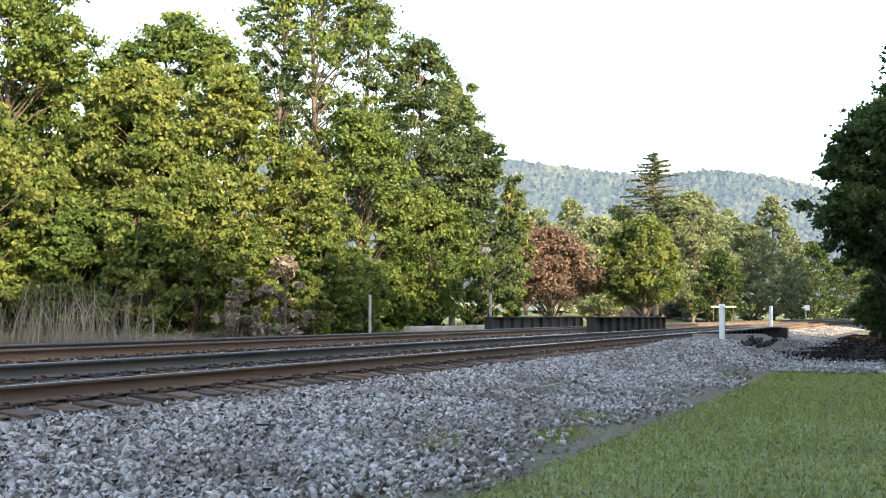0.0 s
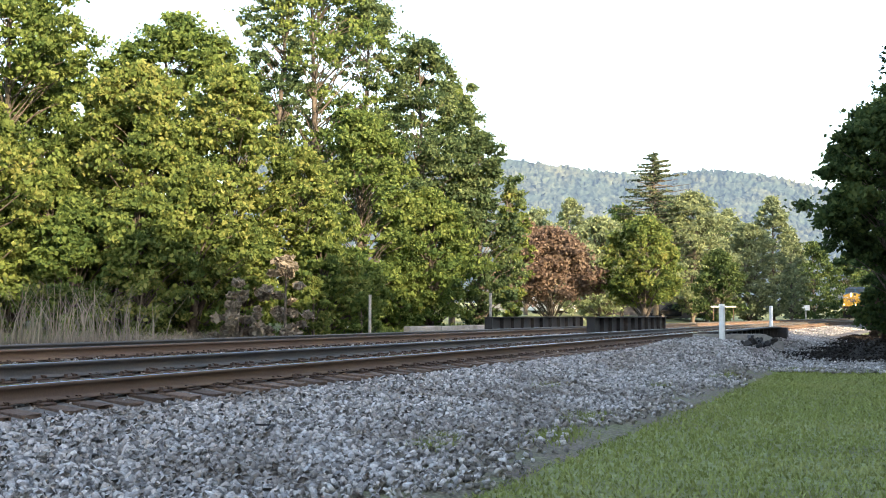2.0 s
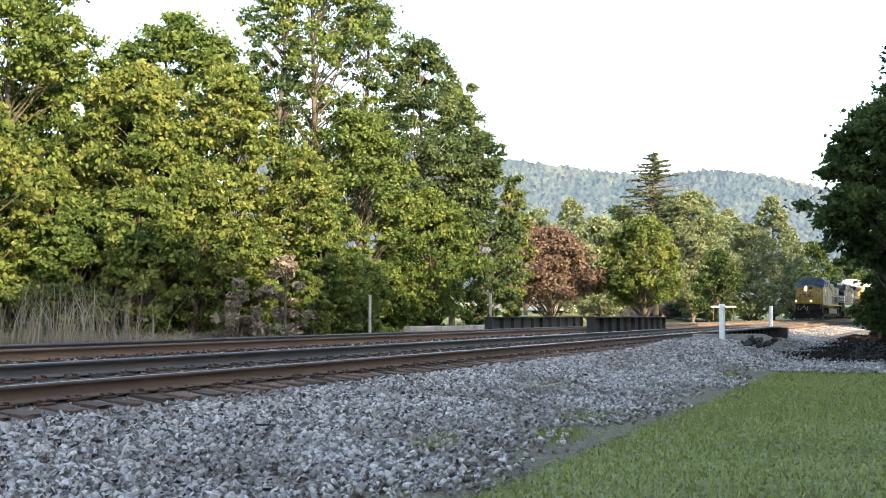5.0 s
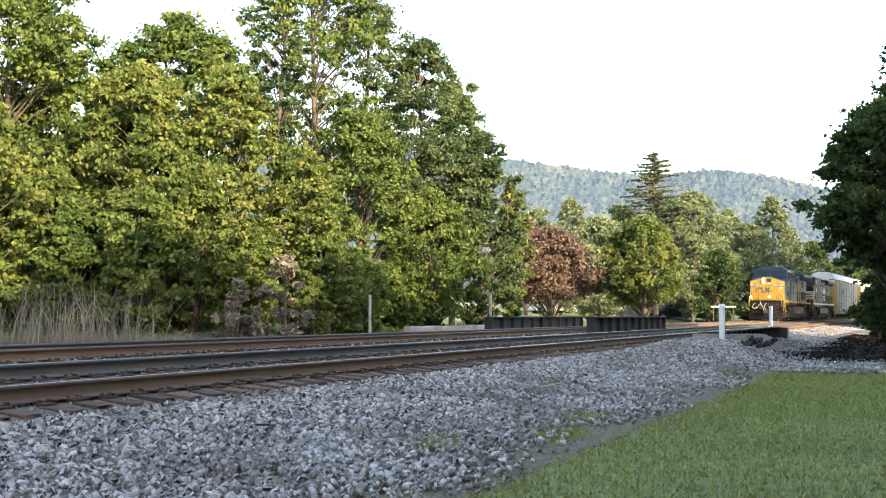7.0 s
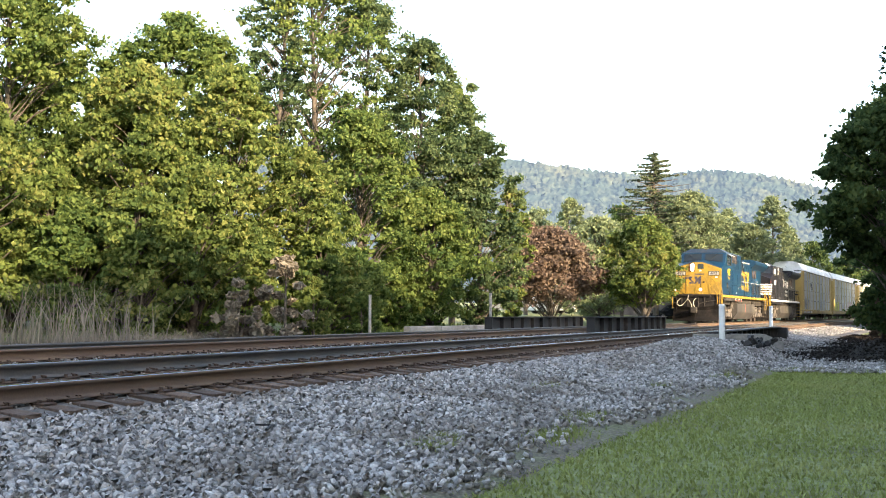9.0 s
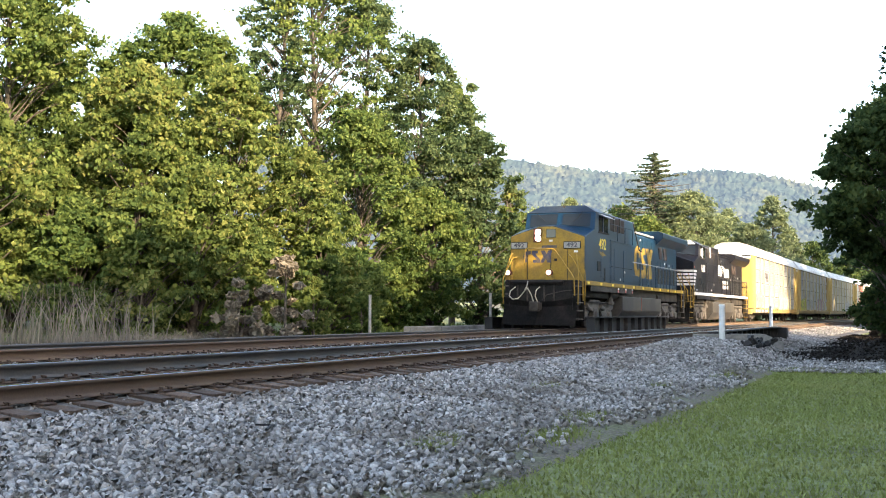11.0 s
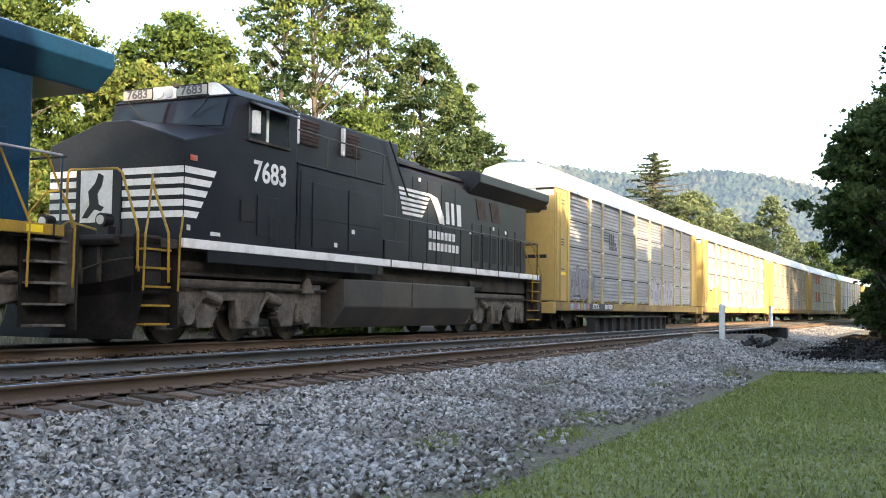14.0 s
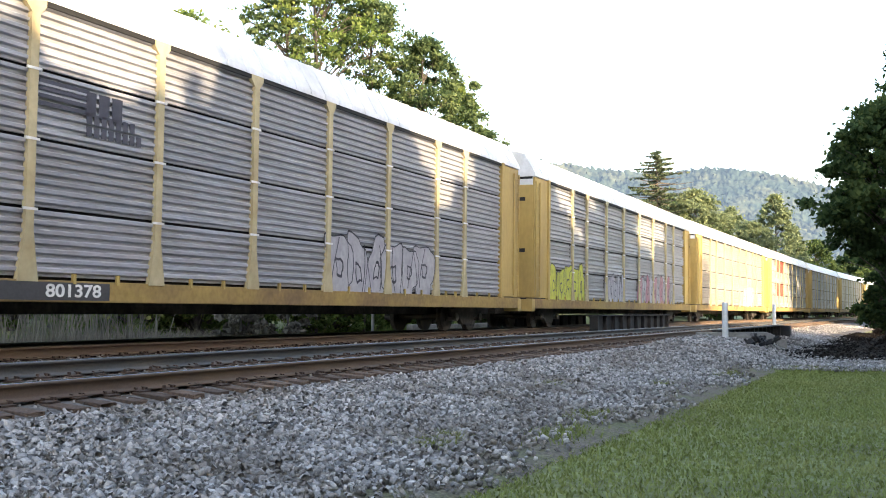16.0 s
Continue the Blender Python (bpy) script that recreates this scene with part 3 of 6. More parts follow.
def hills():
    """Wooded ridge far behind: a canopy of uneven treetops."""
    rr = np.random.RandomState(2)
    xs = np.linspace(-200, 640, 560)
    ridge_px = np.interp(xs / 1000 * 1877 + 784, (-600, 600, 900, 960, 1060, 1110, 1180, 1250, 1310, 1380, 1450, 1568, 1900), (250, 262, 287, 294, 308, 313, 314, 306, 309, 319, 336, 352, 360))
    top = (558 - ridge_px) / 1877 * 1000
    vs = np.linspace(0, 1, 100)
    X, V = np.meshgrid(xs, vs)
    T = np.interp(X, xs, top)
    Y = 640 + 380 * V + 25 * np.sin(X * 0.012) * (1 - V)
    crown = rr.rand(*X.shape) ** 1.5 * 4.0
    fold = 5 * wave(X, Y, 0.035, 1) + 4 * wave(X, Y, 0.09, 3)
    Z = T * (V ** 1.15) + fold * (1 - V) * V * 3 + crown + 2.5
    X = X + rr.normal(size=X.shape) * 1.2
    co = np.stack([X.ravel() * (Y.ravel() / 1000), Y.ravel(), Z.ravel() * Y.ravel() / 1000], 1)
    c = len(xs)
    i = (np.arange(len(vs) - 1)[:, None] * c + np.arange(c - 1)[None, :]).ravel()
    # Faint blue emission on the slope stands in for the haze before it.
    hill_mat = mat("slope_haze_glow", (0.034, 0.05, 0.04), 0.95, dirt=(0.075, 0.08, 0.05), dirt_scale=0.03, dirt_amount=0.6, dirt2=(0.012, 0.02, 0.02), grain=0.12, grain_amount=0.3, spec=0.05, emit=((0.33, 0.47, 0.7), 0.115))
    tagged(new("backdrop", raw_mesh("backdrop", co, np.stack([i, i + 1, i + c + 1, i + c], 1), hill_mat, True)), "distant wooded hills with a faint blue glow in place of haze", "hill", kind="structure")


hills()

# ---- the bridge and things beside the line ----
def girder(s0, s1, w, z0, z1, label):
    """Riveted plate girder: web, flanges and upright stiffeners."""
    n = s1 - s0
    g = empty("bridge_girder", along((s0 + s1) / 2, w, 0), label, "bridge girder", "girders of the bridge")
    h = n / 2
    part("web", box(fresh(), -h, h, -0.02, 0.02, z0, z1 - 0.03), M["girder"], g)
    part("top_flange", box(fresh(), -h - 0.1, h + 0.1, -0.22, 0.22, z1 - 0.045, z1, 0.008), M["girder"], g)
    part("bottom_flange", box(fresh(), -h - 0.1, h + 0.1, -0.22, 0.22, z0, z0 + 0.04, 0.008), M["girder"], g)
    k = int(n / 1.25)
    for i in range(k + 1):
        x = -h + n * i / k
        part("stiffener", box(fresh(), x - 0.035, x + 0.035, -0.17, 0.17, z0 + 0.045, z1 - 0.05), M["girder"], g)
    return g


girder(40.2, 53.1, -2.4, -1.3, 0.46, "black riveted plate girder beyond the far track")
girder(39.4, 52.0, 2.1, -1.3, 0.465, "black riveted plate girder between the two tracks")
girder(37.8, 56.3, 7.0, -1.5, -0.05, "black plate girder beside the near track, end exposed")


def abutment():
    m = along(56.3, 7.0, 0)
    a = empty("abutment", m, "weathered concrete bridge abutment with a sloping wing wall", "abutment")
    part("seat", box(fresh(), -0.35, 0.4, -0.35, 0.5, -1.8, -0.1, 0.03), M["girder"], a)
    part("wing_wall", prism(fresh(), [(8.5, -1.2), (8.5, -0.11), (10.85, -0.11), (11.5, -0.4), (11.5, -1.2)], 35.9, 36.2, bevel=0.02), M["concrete"], a, at=m.inverted())


abutment()


def marker_post(s, w, z0, h, r, label):
    p = empty("marker_post", along(s, w, z0), label, "post", "white marker posts")
    bm = rod(fresh(), (0, 0, -0.3), (0, 0, h), r, n=16)
    bmesh.ops.bevel(bm, geom=[e for e in bm.edges if all(v.co.z > h - 0.001 for v in e.verts)], offset=r * 0.3, segments=2, affect="EDGES", profile=0.5)
    part("shaft", bm, M["white_post"], p)
    part("cap", rod(fresh(), (0, 0, h - 0.02), (0, 0, h + 0.03), r * 1.12, r * 0.9, 16), M["white_post"], p)


marker_post(36.1, 7.5, -0.42, 1.28, 0.1, "short white painted post beside the near track")
marker_post(60.0, 6.24, -0.55, 1.54, 0.095, "short white painted post beyond the bridge")


def steel_pole(px, dist, top_y, r):
    x, y = by_sight(px, dist)
    p = empty("steel_pole", pose(x, y, -0.7), "slim grey steel pole at the edge of the thicket", "pole")
    h = EYE + (558 - top_y) / 1877 * dist + 0.7
    part("shaft", rod(fresh(), (0, 0, -0.2), (0, 0, h), r, n=12), M["concrete"], p)
    part("cap", rod(fresh(), (0, 0, h), (0, 0, h + 0.02), r * 1.2, n=12), M["concrete"], p)


steel_pole(655, 33, 523, 0.045)
steel_pole(868, 44, 520, 0.06)


def low_wall():
    w = empty("low_wall", along(45, -6.2, 0), "low pale concrete wall beside the far track", "wall")
    for i in range(3):
        x = 4.6 - i * 3.3
        part("wall_block", box(fresh(), x - 3.25, x, -0.15, 0.15, -0.9, 0.05 - (i % 2) * 0.015, 0.03), M["concrete"], w)


low_wall()
rock = empty("marker_stone", along(34.5, -5.6, -0.6), "small pale stone marker beside the far track", "marker stone")
part("block", box(fresh(), -0.16, 0.16, -0.14, 0.14, -0.1, 0.72, 0.05), M["white_post"], rock)


def conifer(px, top_y, dist, half):
    """Tall spruce with drooping, thinning branches and a bare top."""
    r = np.random.RandomState(5)
    x, y = by_sight(px, dist)
    h = EYE + (558 - top_y) / 1877 * dist - 1.0
    t = empty("conifer", pose(x, y, 1.0), "tall dark spruce with drooping branches and a bare top", "tree")
    co, f = tube([((0, 0, -0.5), 0.3), ((0, 0, h * 0.5), 0.18), ((0, 0, h), 0.03)], 8)
    rad = half / 1877 * dist
    cen, rr = [], []
    for i in range(170):
        u = (i / 170) ** 0.85
        z = h * (0.1 + 0.87 * u)
        th = i * 2.4
        ln = rad * (1.0 - u) ** 0.75 * (0.55 + 0.6 * r.rand()) + 0.3
        e = Vector((math.cos(th) * ln, math.sin(th) * ln, z + 0.1 * ln * (1.6 * u - 0.9)))
        c2, f2 = tube([((0, 0, z), 0.06), (e * 0.5 + Vector((0, 0, z * 0.5 - 0.05 * ln)), 0.04), (e, 0.016)], 4)
        f += [tuple(len(co) + q for q in g) for g in f2]
        co += c2
        if r.rand() < 0.95 - 0.35 * u:
            for k in range(8):
                v = (k + 1.0) / 8
                cen.append((e.x * v + r.normal() * 0.12, e.y * v + r.normal() * 0.12, z * (1 - v) + e.z * v - 0.12))
                rr.append((0.2 + 0.32 * (1 - u)) * (1.15 - 0.4 * v))
    part("trunk", mesh_of("trunk", co, f, M["bark"], True), None, t)
    c3, f3 = leaf_cloud(np.array(cen), np.array(rr), 24, 0.1, r, 0.42)
    part("needles", raw_mesh("needles", c3, f3, L["pine"]), None, t)


conifer(1160, 258, 105, 150)

CARP = dict(dark=mat("dark_car_paint", (0.02, 0.022, 0.03), 0.25, grain_amount=0.05), white=mat("white_car_paint", (0.75, 0.75, 0.75), 0.3, grain_amount=0.05), tyre=mat("tyre_rubber", (0.02, 0.02, 0.02), 0.85, grain=30),
            pane=mat("car_glass", (0.03, 0.035, 0.04), 0.08, spec=0.8, grain_amount=0), chrome=mat("chrome_hub", (0.5, 0.5, 0.5), 0.3, 0.9, grain_amount=0.05), lamp_red=mat("tail_lamp", (0.35, 0.03, 0.02), 0.3, grain_amount=0))


def parked_car(px, dist, turn, paint, label):
    x, y = by_sight(px, dist)
    s, w = grid_sw(np.array([x]), np.array([y]))
    c = empty("parked_car", pose(x, y, float(ground_z(s, w, np.array([x]), np.array([y]))[0]) - 0.05, 0, 0, turn), label, "car", "parked cars")
    part("body", prism(fresh(), [(-2.2, 0.3), (-2.25, 0.85), (-2.0, 1.0), (1.1, 1.02), (2.15, 0.88), (2.25, 0.6), (2.2, 0.3)], -0.9, 0.9, bevel=0.06), CARP[paint], c)
    cb = part("cabin", prism(fresh(), [(-2.05, 1.0), (-1.85, 1.6), (-1.6, 1.68), (0.2, 1.66), (0.55, 1.55), (1.15, 1.02)], -0.8, 0.8, bevel=0.05), CARP[paint], c)
    for sy in (1, -1):
        for x0, x1 in ((-1.75, -1.0), (-0.9, -0.1), (0.0, 0.65)):
            part("window", prism(fresh(), [(x0, 1.08), (x1 + 0.12, 1.08), (x1, 1.52), (x0, 1.52)], min(sy * 0.8, sy * 0.815), max(sy * 0.8, sy * 0.815)), CARP["pane"], cb)
        for xx in (-1.4, 1.4):
            wh = part("wheel", rod(fresh(), (xx, sy * 0.68, 0.34), (xx, sy * 0.92, 0.34), 0.34, n=20), CARP["tyre"], c)
            part("hub", rod(fresh(), (xx, sy * 0.92, 0.34), (xx, sy * 0.935, 0.34), 0.2, n=16), CARP["chrome"], wh)
        part("headlamp", box(fresh(), 2.12, 2.27, min(sy * 0.45, sy * 0.82), max(sy * 0.45, sy * 0.82), 0.65, 0.82, 0.02), CARP["chrome"], c)
        part("tail_lamp", box(fresh(), -2.28, -2.18, min(sy * 0.5, sy * 0.85), max(sy * 0.5, sy * 0.85), 0.65, 0.9, 0.02), CARP["lamp_red"], c)
    part("windshield", prism(fresh(), [(0.56, 1.5), (1.12, 1.06), (1.14, 1.08), (0.58, 1.53)], -0.72, 0.72), CARP["pane"], c)


parked_car(1188, 122, 190, "dark", "dark parked car under the trees beyond the line")
parked_car(975, 105, 20, "white", "white parked car in the shade of a tree")


def far_house(px, dist, wide, label, body):
    x, y = by_sight(px, dist)
    h = empty("house", pose(x, y, 1.2, 0, 0, -20), label, "house", "houses behind the trees")
    wall_m = mat("siding_" + body, (0.6, 0.52, 0.42) if body == "cream" else (0.12, 0.1, 0.1), 0.8, dirt=(0.3, 0.26, 0.22), dirt_scale=0.6, grain=8)
    part("wall", box(fresh(), -wide / 2, wide / 2, -3, 3, -1.0, 2.6, 0.02), wall_m, h)
    part("roof", prism(fresh(), [(-3.5, 2.6), (3.5, 2.6), (0, 4.4)], -wide / 2 - 0.4, wide / 2 + 0.4, "x"), mat("shingles_" + body, (0.09, 0.08, 0.08), 0.9, grain=6, grain_amount=0.3), h)
    for i in range(3):
        xx = -wide / 2 + wide * (i + 0.5) / 3
        wd = part("window", box(fresh(), xx - 0.5, xx + 0.5, -3.05, -2.98, 0.7, 1.9), M["white_post"], h)
        part("pane", box(fresh(), xx - 0.42, xx + 0.42, -3.06, -3.04, 0.78, 1.82), CARP["pane"], wd)
    part("door", box(fresh(), wide / 2 - 1.6, wide / 2 - 0.7, -3.05, -2.98, -0.2, 1.9), M["tie"], h)


far_house(945, 125, 9, "cream house with a dark roof behind the trees", "cream")
far_house(1170, 125, 12, "dark house behind the trees", "brown")


def white_barrier():
    x, y = by_sight(1280, 84)
    b = empty("barrier_rail", pose(x, y, 0.72, 0, 0, -8), "white horizontal barrier rail on short posts in the grass", "barrier")
    part("rail", box(fresh(), -1.0, 0.95, -0.04, 0.04, 0.42, 0.52, 0.01), M["white_post"], b)
    for xx in (-0.8, 0.75):
        part("post", box(fresh(), xx - 0.03, xx + 0.03, -0.03, 0.03, -0.6, 0.42), M["iron"], b)


white_barrier()


def signal_box():
    p = spot(165, -4.8, -0.3)
    b = empty("trackside_cabinet", Matrix.Translation(p), "small pale trackside cabinet on a post", "cabinet")
    part("post", rod(fresh(), (0, 0, -0.3), (0, 0, 1.6), 0.12, n=10), M["concrete"], b)
    part("case", box(fresh(), -0.5, 0.5, -0.35, 0.35, 1.5, 2.3, 0.04), M["white_post"], b)


signal_box()


def debris():
    """A dark heap of rotten wood and ballast below the wing wall, and a stick on the stones."""
    r = random.Random(3)
    h = empty("debris_heap", along(34.2, 8.8, -0.42), "heap of dark rotten wood and scrap on the stones", "debris")
    for i in range(34):
        a = Vector((r.uniform(-1.9, 1.9), r.uniform(-0.35, 0.35), 0.02 + max(0, r.gauss(0.0, 0.12))))
        d = Vector((r.uniform(-1, 1), r.uniform(-0.4, 0.4), r.uniform(0.0, 0.25))) * r.uniform(0.3, 0.8)
        part("scrap_piece", rod(fresh(), a, a + d, r.uniform(0.03, 0.08), n=6), M["girder"], h)
    s = empty("stick", along(9.3, 7.35, float(ground_z(np.array([9.3]), np.array([7.35]), np.array([0.0]), np.array([0.0]))[0]) + 0.035), "dark broken stick lying on the stones", "stick")
    part("branch", pipe(fresh(), [(-0.22, -0.1, 0.0), (0.0, 0.02, 0.03), (0.25, 0.12, 0.01)], 0.016), M["girder"], s)
    part("twig", pipe(fresh(), [(0.0, 0.02, 0.03), (0.12, -0.1, 0.04)], 0.01), M["girder"], s)


debris()


# weeds and undergrowth
def reed_place(r, n):
    s = 17.4 + 5 * r.rand(n)
    clump = np.sin(s * 3.1) + np.sin(s * 7.7 + 1)
    w = -4.6 - 2.6 * r.rand(n) ** 1.4
    keep = clump > -1.2 + 1.9 * r.rand(n)
    return s[keep], w[keep]


def dry_grass_place(r, n):
    s = 16.5 + 13 * r.rand(n)
    return s, -4.3 - 4.0 * r.rand(n) ** 1.2


def edge_place(r, n):
    s = 3 + 60 * r.rand(n) ** 1.3
    return s, -4.3 - 5.5 * r.rand(n)


def tuft_place(r, n):
    where = ((10.0, 8.85, 0.35, 0.12), (10.6, 8.75, 0.3, 0.1), (20.2, 8.85, 0.8, 0.14), (17.5, 7.6, 0.5, 0.1), (29.4, 10.4, 0.8, 0.6), (29.2, 12.6, 0.8, 1.0), (29.6, 10.6, 0.6, 0.3), (14, 9.3, 0.6, 0.12), (12, 9.55, 0.7, 0.15), (24.5, 9.4, 1.0, 0.15))
    k = r.randint(0, len(where), n)
    q = np.array(where)[k]
    return q[:, 0] + r.normal(size=n) * q[:, 2] * 0.6, q[:, 1] + r.normal(size=n) * q[:, 3]


def bank_place(r, n):
    s = 34.5 + 45 * r.rand(n) ** 1.3
    return s, 9.2 + 8 * r.rand(n)


blades("dry_reeds", 900, reed_place, (0.5, 2.3), L["straw"], "dry grey-brown weed stalks standing beside the far track", "weeds", 0.75, 0.006)
blades("dry_grass", 15000, dry_grass_place, (0.2, 0.75), L["straw"], "dry straw-coloured grass beside the far track", "weeds", 0.9, 0.006)
blades("green_undergrowth", 30000, edge_place, (0.15, 0.55), L["lush"], "green undergrowth beside the far track", "undergrowth", 0.8, 0.012)
blades("grass_tufts", 9000, tuft_place, (0.03, 0.12), M["lawn"], "small grass tufts in the stones", "grass", 1.2, 0.006)
blades("bank_undergrowth", 26000, bank_place, (0.03, 0.16), M["litter"], "dry leaves and stalks on the bank, coloured dark for tree shade", "undergrowth", 1.8, 0.026)
for px, half, top_y, dist, kind, seed in ((1600, 80, 470, 44, "deep", 42), (1560, 38, 510, 52, "rust", 43), (1585, 60, 455, 60, "deep", 44), (1552, 22, 500, 70, "olive", 45)):
    plant(px, half, top_y, dist, kind, seed, "dark leafy shrub on the shaded bank", 9000, 0.1, low=0.0, clumps=60, trunk=0.05, name="shrub", category="shrub", group="shrubs on the bank")

for s, w, h, rad, seed in ((47, 13.6, 2.6, 2.0, 51), (52, 13.0, 2.9, 2.1, 52), (57, 13.2, 2.6, 1.9, 53), (62, 12.6, 3.0, 2.1, 54), (68, 12.4, 2.8, 2.0, 55), (74, 12.2, 3.0, 2.2, 56), (81, 12.2, 2.8, 2.1, 57), (89, 12.2, 3.2, 2.4, 58)):
    p = spot(s, w)
    p.z = float(ground_z(np.array([float(s)]), np.array([float(w)]), np.array([p.x]), np.array([p.y]))[0])
    make_tree(Matrix.Translation(p), h, rad, "deep", seed, "dark leafy shrub on the shaded bank", 5000, 0.1, low=0.0, clumps=50, trunk=0.05, name="shrub", category="shrub", group="shrubs on the bank")

# ---- the train ----
T = dict(
    blue=mat("loco_blue_paint", (0.003, 0.034, 0.08), 0.36, spec=0.3, dirt=(0.006, 0.026, 0.05), dirt_scale=0.9, dirt_amount=0.8, dirt2=(0.004, 0.03, 0.068), grain=14, grain_amount=0.16),
    yellow=mat("loco_yellow_paint", (0.33, 0.205, 0.03), 0.5, spec=0.3, dirt=(0.19, 0.125, 0.035), dirt_scale=2.2, dirt_amount=0.7, grain=16, grain_amount=0.14),
    bright=mat("reflective_yellow", (0.85, 0.62, 0.03), 0.4, grain_amount=0.05),
    roof_grey=mat("loco_dark_roof", (0.015, 0.028, 0.05), 0.5, spec=0.3, dirt=(0.03, 0.04, 0.055), dirt_scale=1.1, grain=12, grain_amount=0.2),
    black=mat("loco_black_paint", (0.006, 0.006, 0.011), 0.42, spec=0.25, dirt=(0.017, 0.017, 0.021), dirt_scale=0.9, dirt_amount=0.8, grain=14, grain_amount=0.2),
    under=mat("grimy_steel", (0.028, 0.025, 0.023), 0.75, 0.2, spec=0.25, dirt=(0.075, 0.066, 0.056), dirt_scale=1.6, dirt_amount=0.9, grain=12, grain_amount=0.3, bump=0.2),
    truck=mat("truck_steel", (0.15, 0.132, 0.115), 0.75, 0.15, dirt=(0.045, 0.04, 0.034), dirt_scale=2.2, dirt_amount=0.9, grain=14, grain_amount=0.3, bump=0.2),
    tank=mat("fuel_tank_paint", (0.05, 0.047, 0.045), 0.5, spec=0.3, dirt=(0.09, 0.08, 0.065), dirt_scale=0.8, dirt_amount=0.6, grain=10, grain_amount=0.15),
    white=mat("white_lettering", (0.75, 0.75, 0.75), 0.5, dirt=(0.5, 0.48, 0.45), dirt_scale=2.0, dirt_amount=0.4, grain=20, grain_amount=0.08),
    glass=mat("cab_glass", (0.03, 0.04, 0.05), 0.06, spec=0.8, grain_amount=0.0),
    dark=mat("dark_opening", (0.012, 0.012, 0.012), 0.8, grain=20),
    louver=mat("intake_screen", (0.05, 0.033, 0.029), 0.8, dirt=(0.024, 0.018, 0.017), dirt_scale=4, grain=30, grain_amount=0.3),
    wheel=mat("wheel_steel", (0.06, 0.05, 0.045), 0.6, 0.5, dirt=(0.12, 0.1, 0.08), dirt_scale=3, grain=20),
    rack_yellow=mat("rack_yellow_paint", (0.45, 0.325, 0.118), 0.6, spec=0.3, dirt=(0.34, 0.24, 0.1), dirt_scale=0.7, dirt_amount=0.6, grain=9, grain_amount=0.07, stretch=(1, 1, 0.5)),
    rack_post=mat("rack_post_paint", (0.47, 0.41, 0.26), 0.6, spec=0.3, dirt=(0.36, 0.29, 0.16), dirt_scale=1.4, dirt_amount=0.6, grain=9, grain_amount=0.08),
    rack_sill=mat("rack_sill_paint", (0.34, 0.235, 0.085), 0.65, spec=0.25, dirt=(0.2, 0.13, 0.07), dirt_scale=0.9, dirt_amount=0.8, dirt2=(0.3, 0.2, 0.08), grain=9, grain_amount=0.15),
    galv=mat("galvanised_panel", (0.4, 0.41, 0.445), 0.5, 0.3, rand=0.1, dirt=(0.28, 0.27, 0.27), dirt_scale=0.9, dirt_amount=0.7, grain=10, grain_amount=0.12, stretch=(0.4, 1, 1.5)),
    # Copy of the grey panel with warm sunlight put into its colour.
    galv_sun_tint=mat("galvanised_panel_sun_tint", (0.4, 0.37, 0.33), 0.5, 0.25, rand=0.1, dirt=(0.28, 0.25, 0.22), dirt_scale=0.9, dirt_amount=0.7, grain=10, grain_amount=0.12, stretch=(0.4, 1, 1.5)),
    roof_white=mat("rack_roof", (0.72, 0.72, 0.73), 0.45, 0.2, dirt=(0.55, 0.53, 0.5), dirt_scale=0.7, dirt_amount=0.4, grain=8, grain_amount=0.08),
    red=mat("red_paint", (0.4, 0.07, 0.05), 0.6, dirt=(0.5, 0.25, 0.2), dirt_scale=2, grain=10),
    print_blue=mat("worn_blue_mark", (0.025, 0.03, 0.075), 0.6, dirt=(0.12, 0.09, 0.05), dirt_scale=3, dirt_amount=0.6, grain=20),
    maroon=mat("maroon_case", (0.09, 0.02, 0.015), 0.6, grain=20),
    board=mat("number_board_face", (0.3, 0.3, 0.285), 0.5, grain=20),
    sill_dark=mat("number_patch", (0.06, 0.06, 0.065), 0.6, grain=20),
    print_dark=mat("dark_lettering", (0.06, 0.06, 0.08), 0.6, grain=20),
    spray_white=mat("spray_white", (0.4, 0.4, 0.43), 0.7, dirt=(0.34, 0.33, 0.37), dirt_amount=0.8, dirt_scale=3, grain=8),
    spray_grey=mat("spray_grey", (0.28, 0.28, 0.305), 0.7, dirt=(0.22, 0.21, 0.23), dirt_scale=2.5, dirt_amount=0.7, grain=8),
    spray_lime=mat("spray_lime", (0.5, 0.52, 0.08), 0.7, dirt=(0.35, 0.38, 0.1), dirt_scale=3, grain=8),
    spray_blue=mat("spray_blue", (0.25, 0.4, 0.45), 0.7, dirt=(0.3, 0.3, 0.3), dirt_scale=3, grain=8),
    spray_pink=mat("spray_pink", (0.42, 0.2, 0.25), 0.7, dirt=(0.4, 0.3, 0.3), dirt_scale=3, grain=8),
    lamp=mat("lit_headlight", (1, 1, 1), 0.3, grain_amount=0, emit=((1.0, 0.93, 0.85), 14.0)),
    ditch=mat("lit_ditch_light", (1, 1, 1), 0.3, grain_amount=0, emit=((1.0, 0.88, 0.75), 7.0)),
    lens=mat("lamp_glass", (0.5, 0.5, 0.5), 0.15, grain_amount=0),
    rail_grey=mat("handrail_grey", (0.3, 0.31, 0.32), 0.5, grain=20),
    pilot=mat("pilot_black", (0.014, 0.0125, 0.012), 0.7, spec=0.2, dirt=(0.034, 0.028, 0.025), dirt_scale=1.5, grain=14, grain_amount=0.3),
    hose=mat("air_hose", (0.42, 0.39, 0.31), 0.6, grain=30),
)
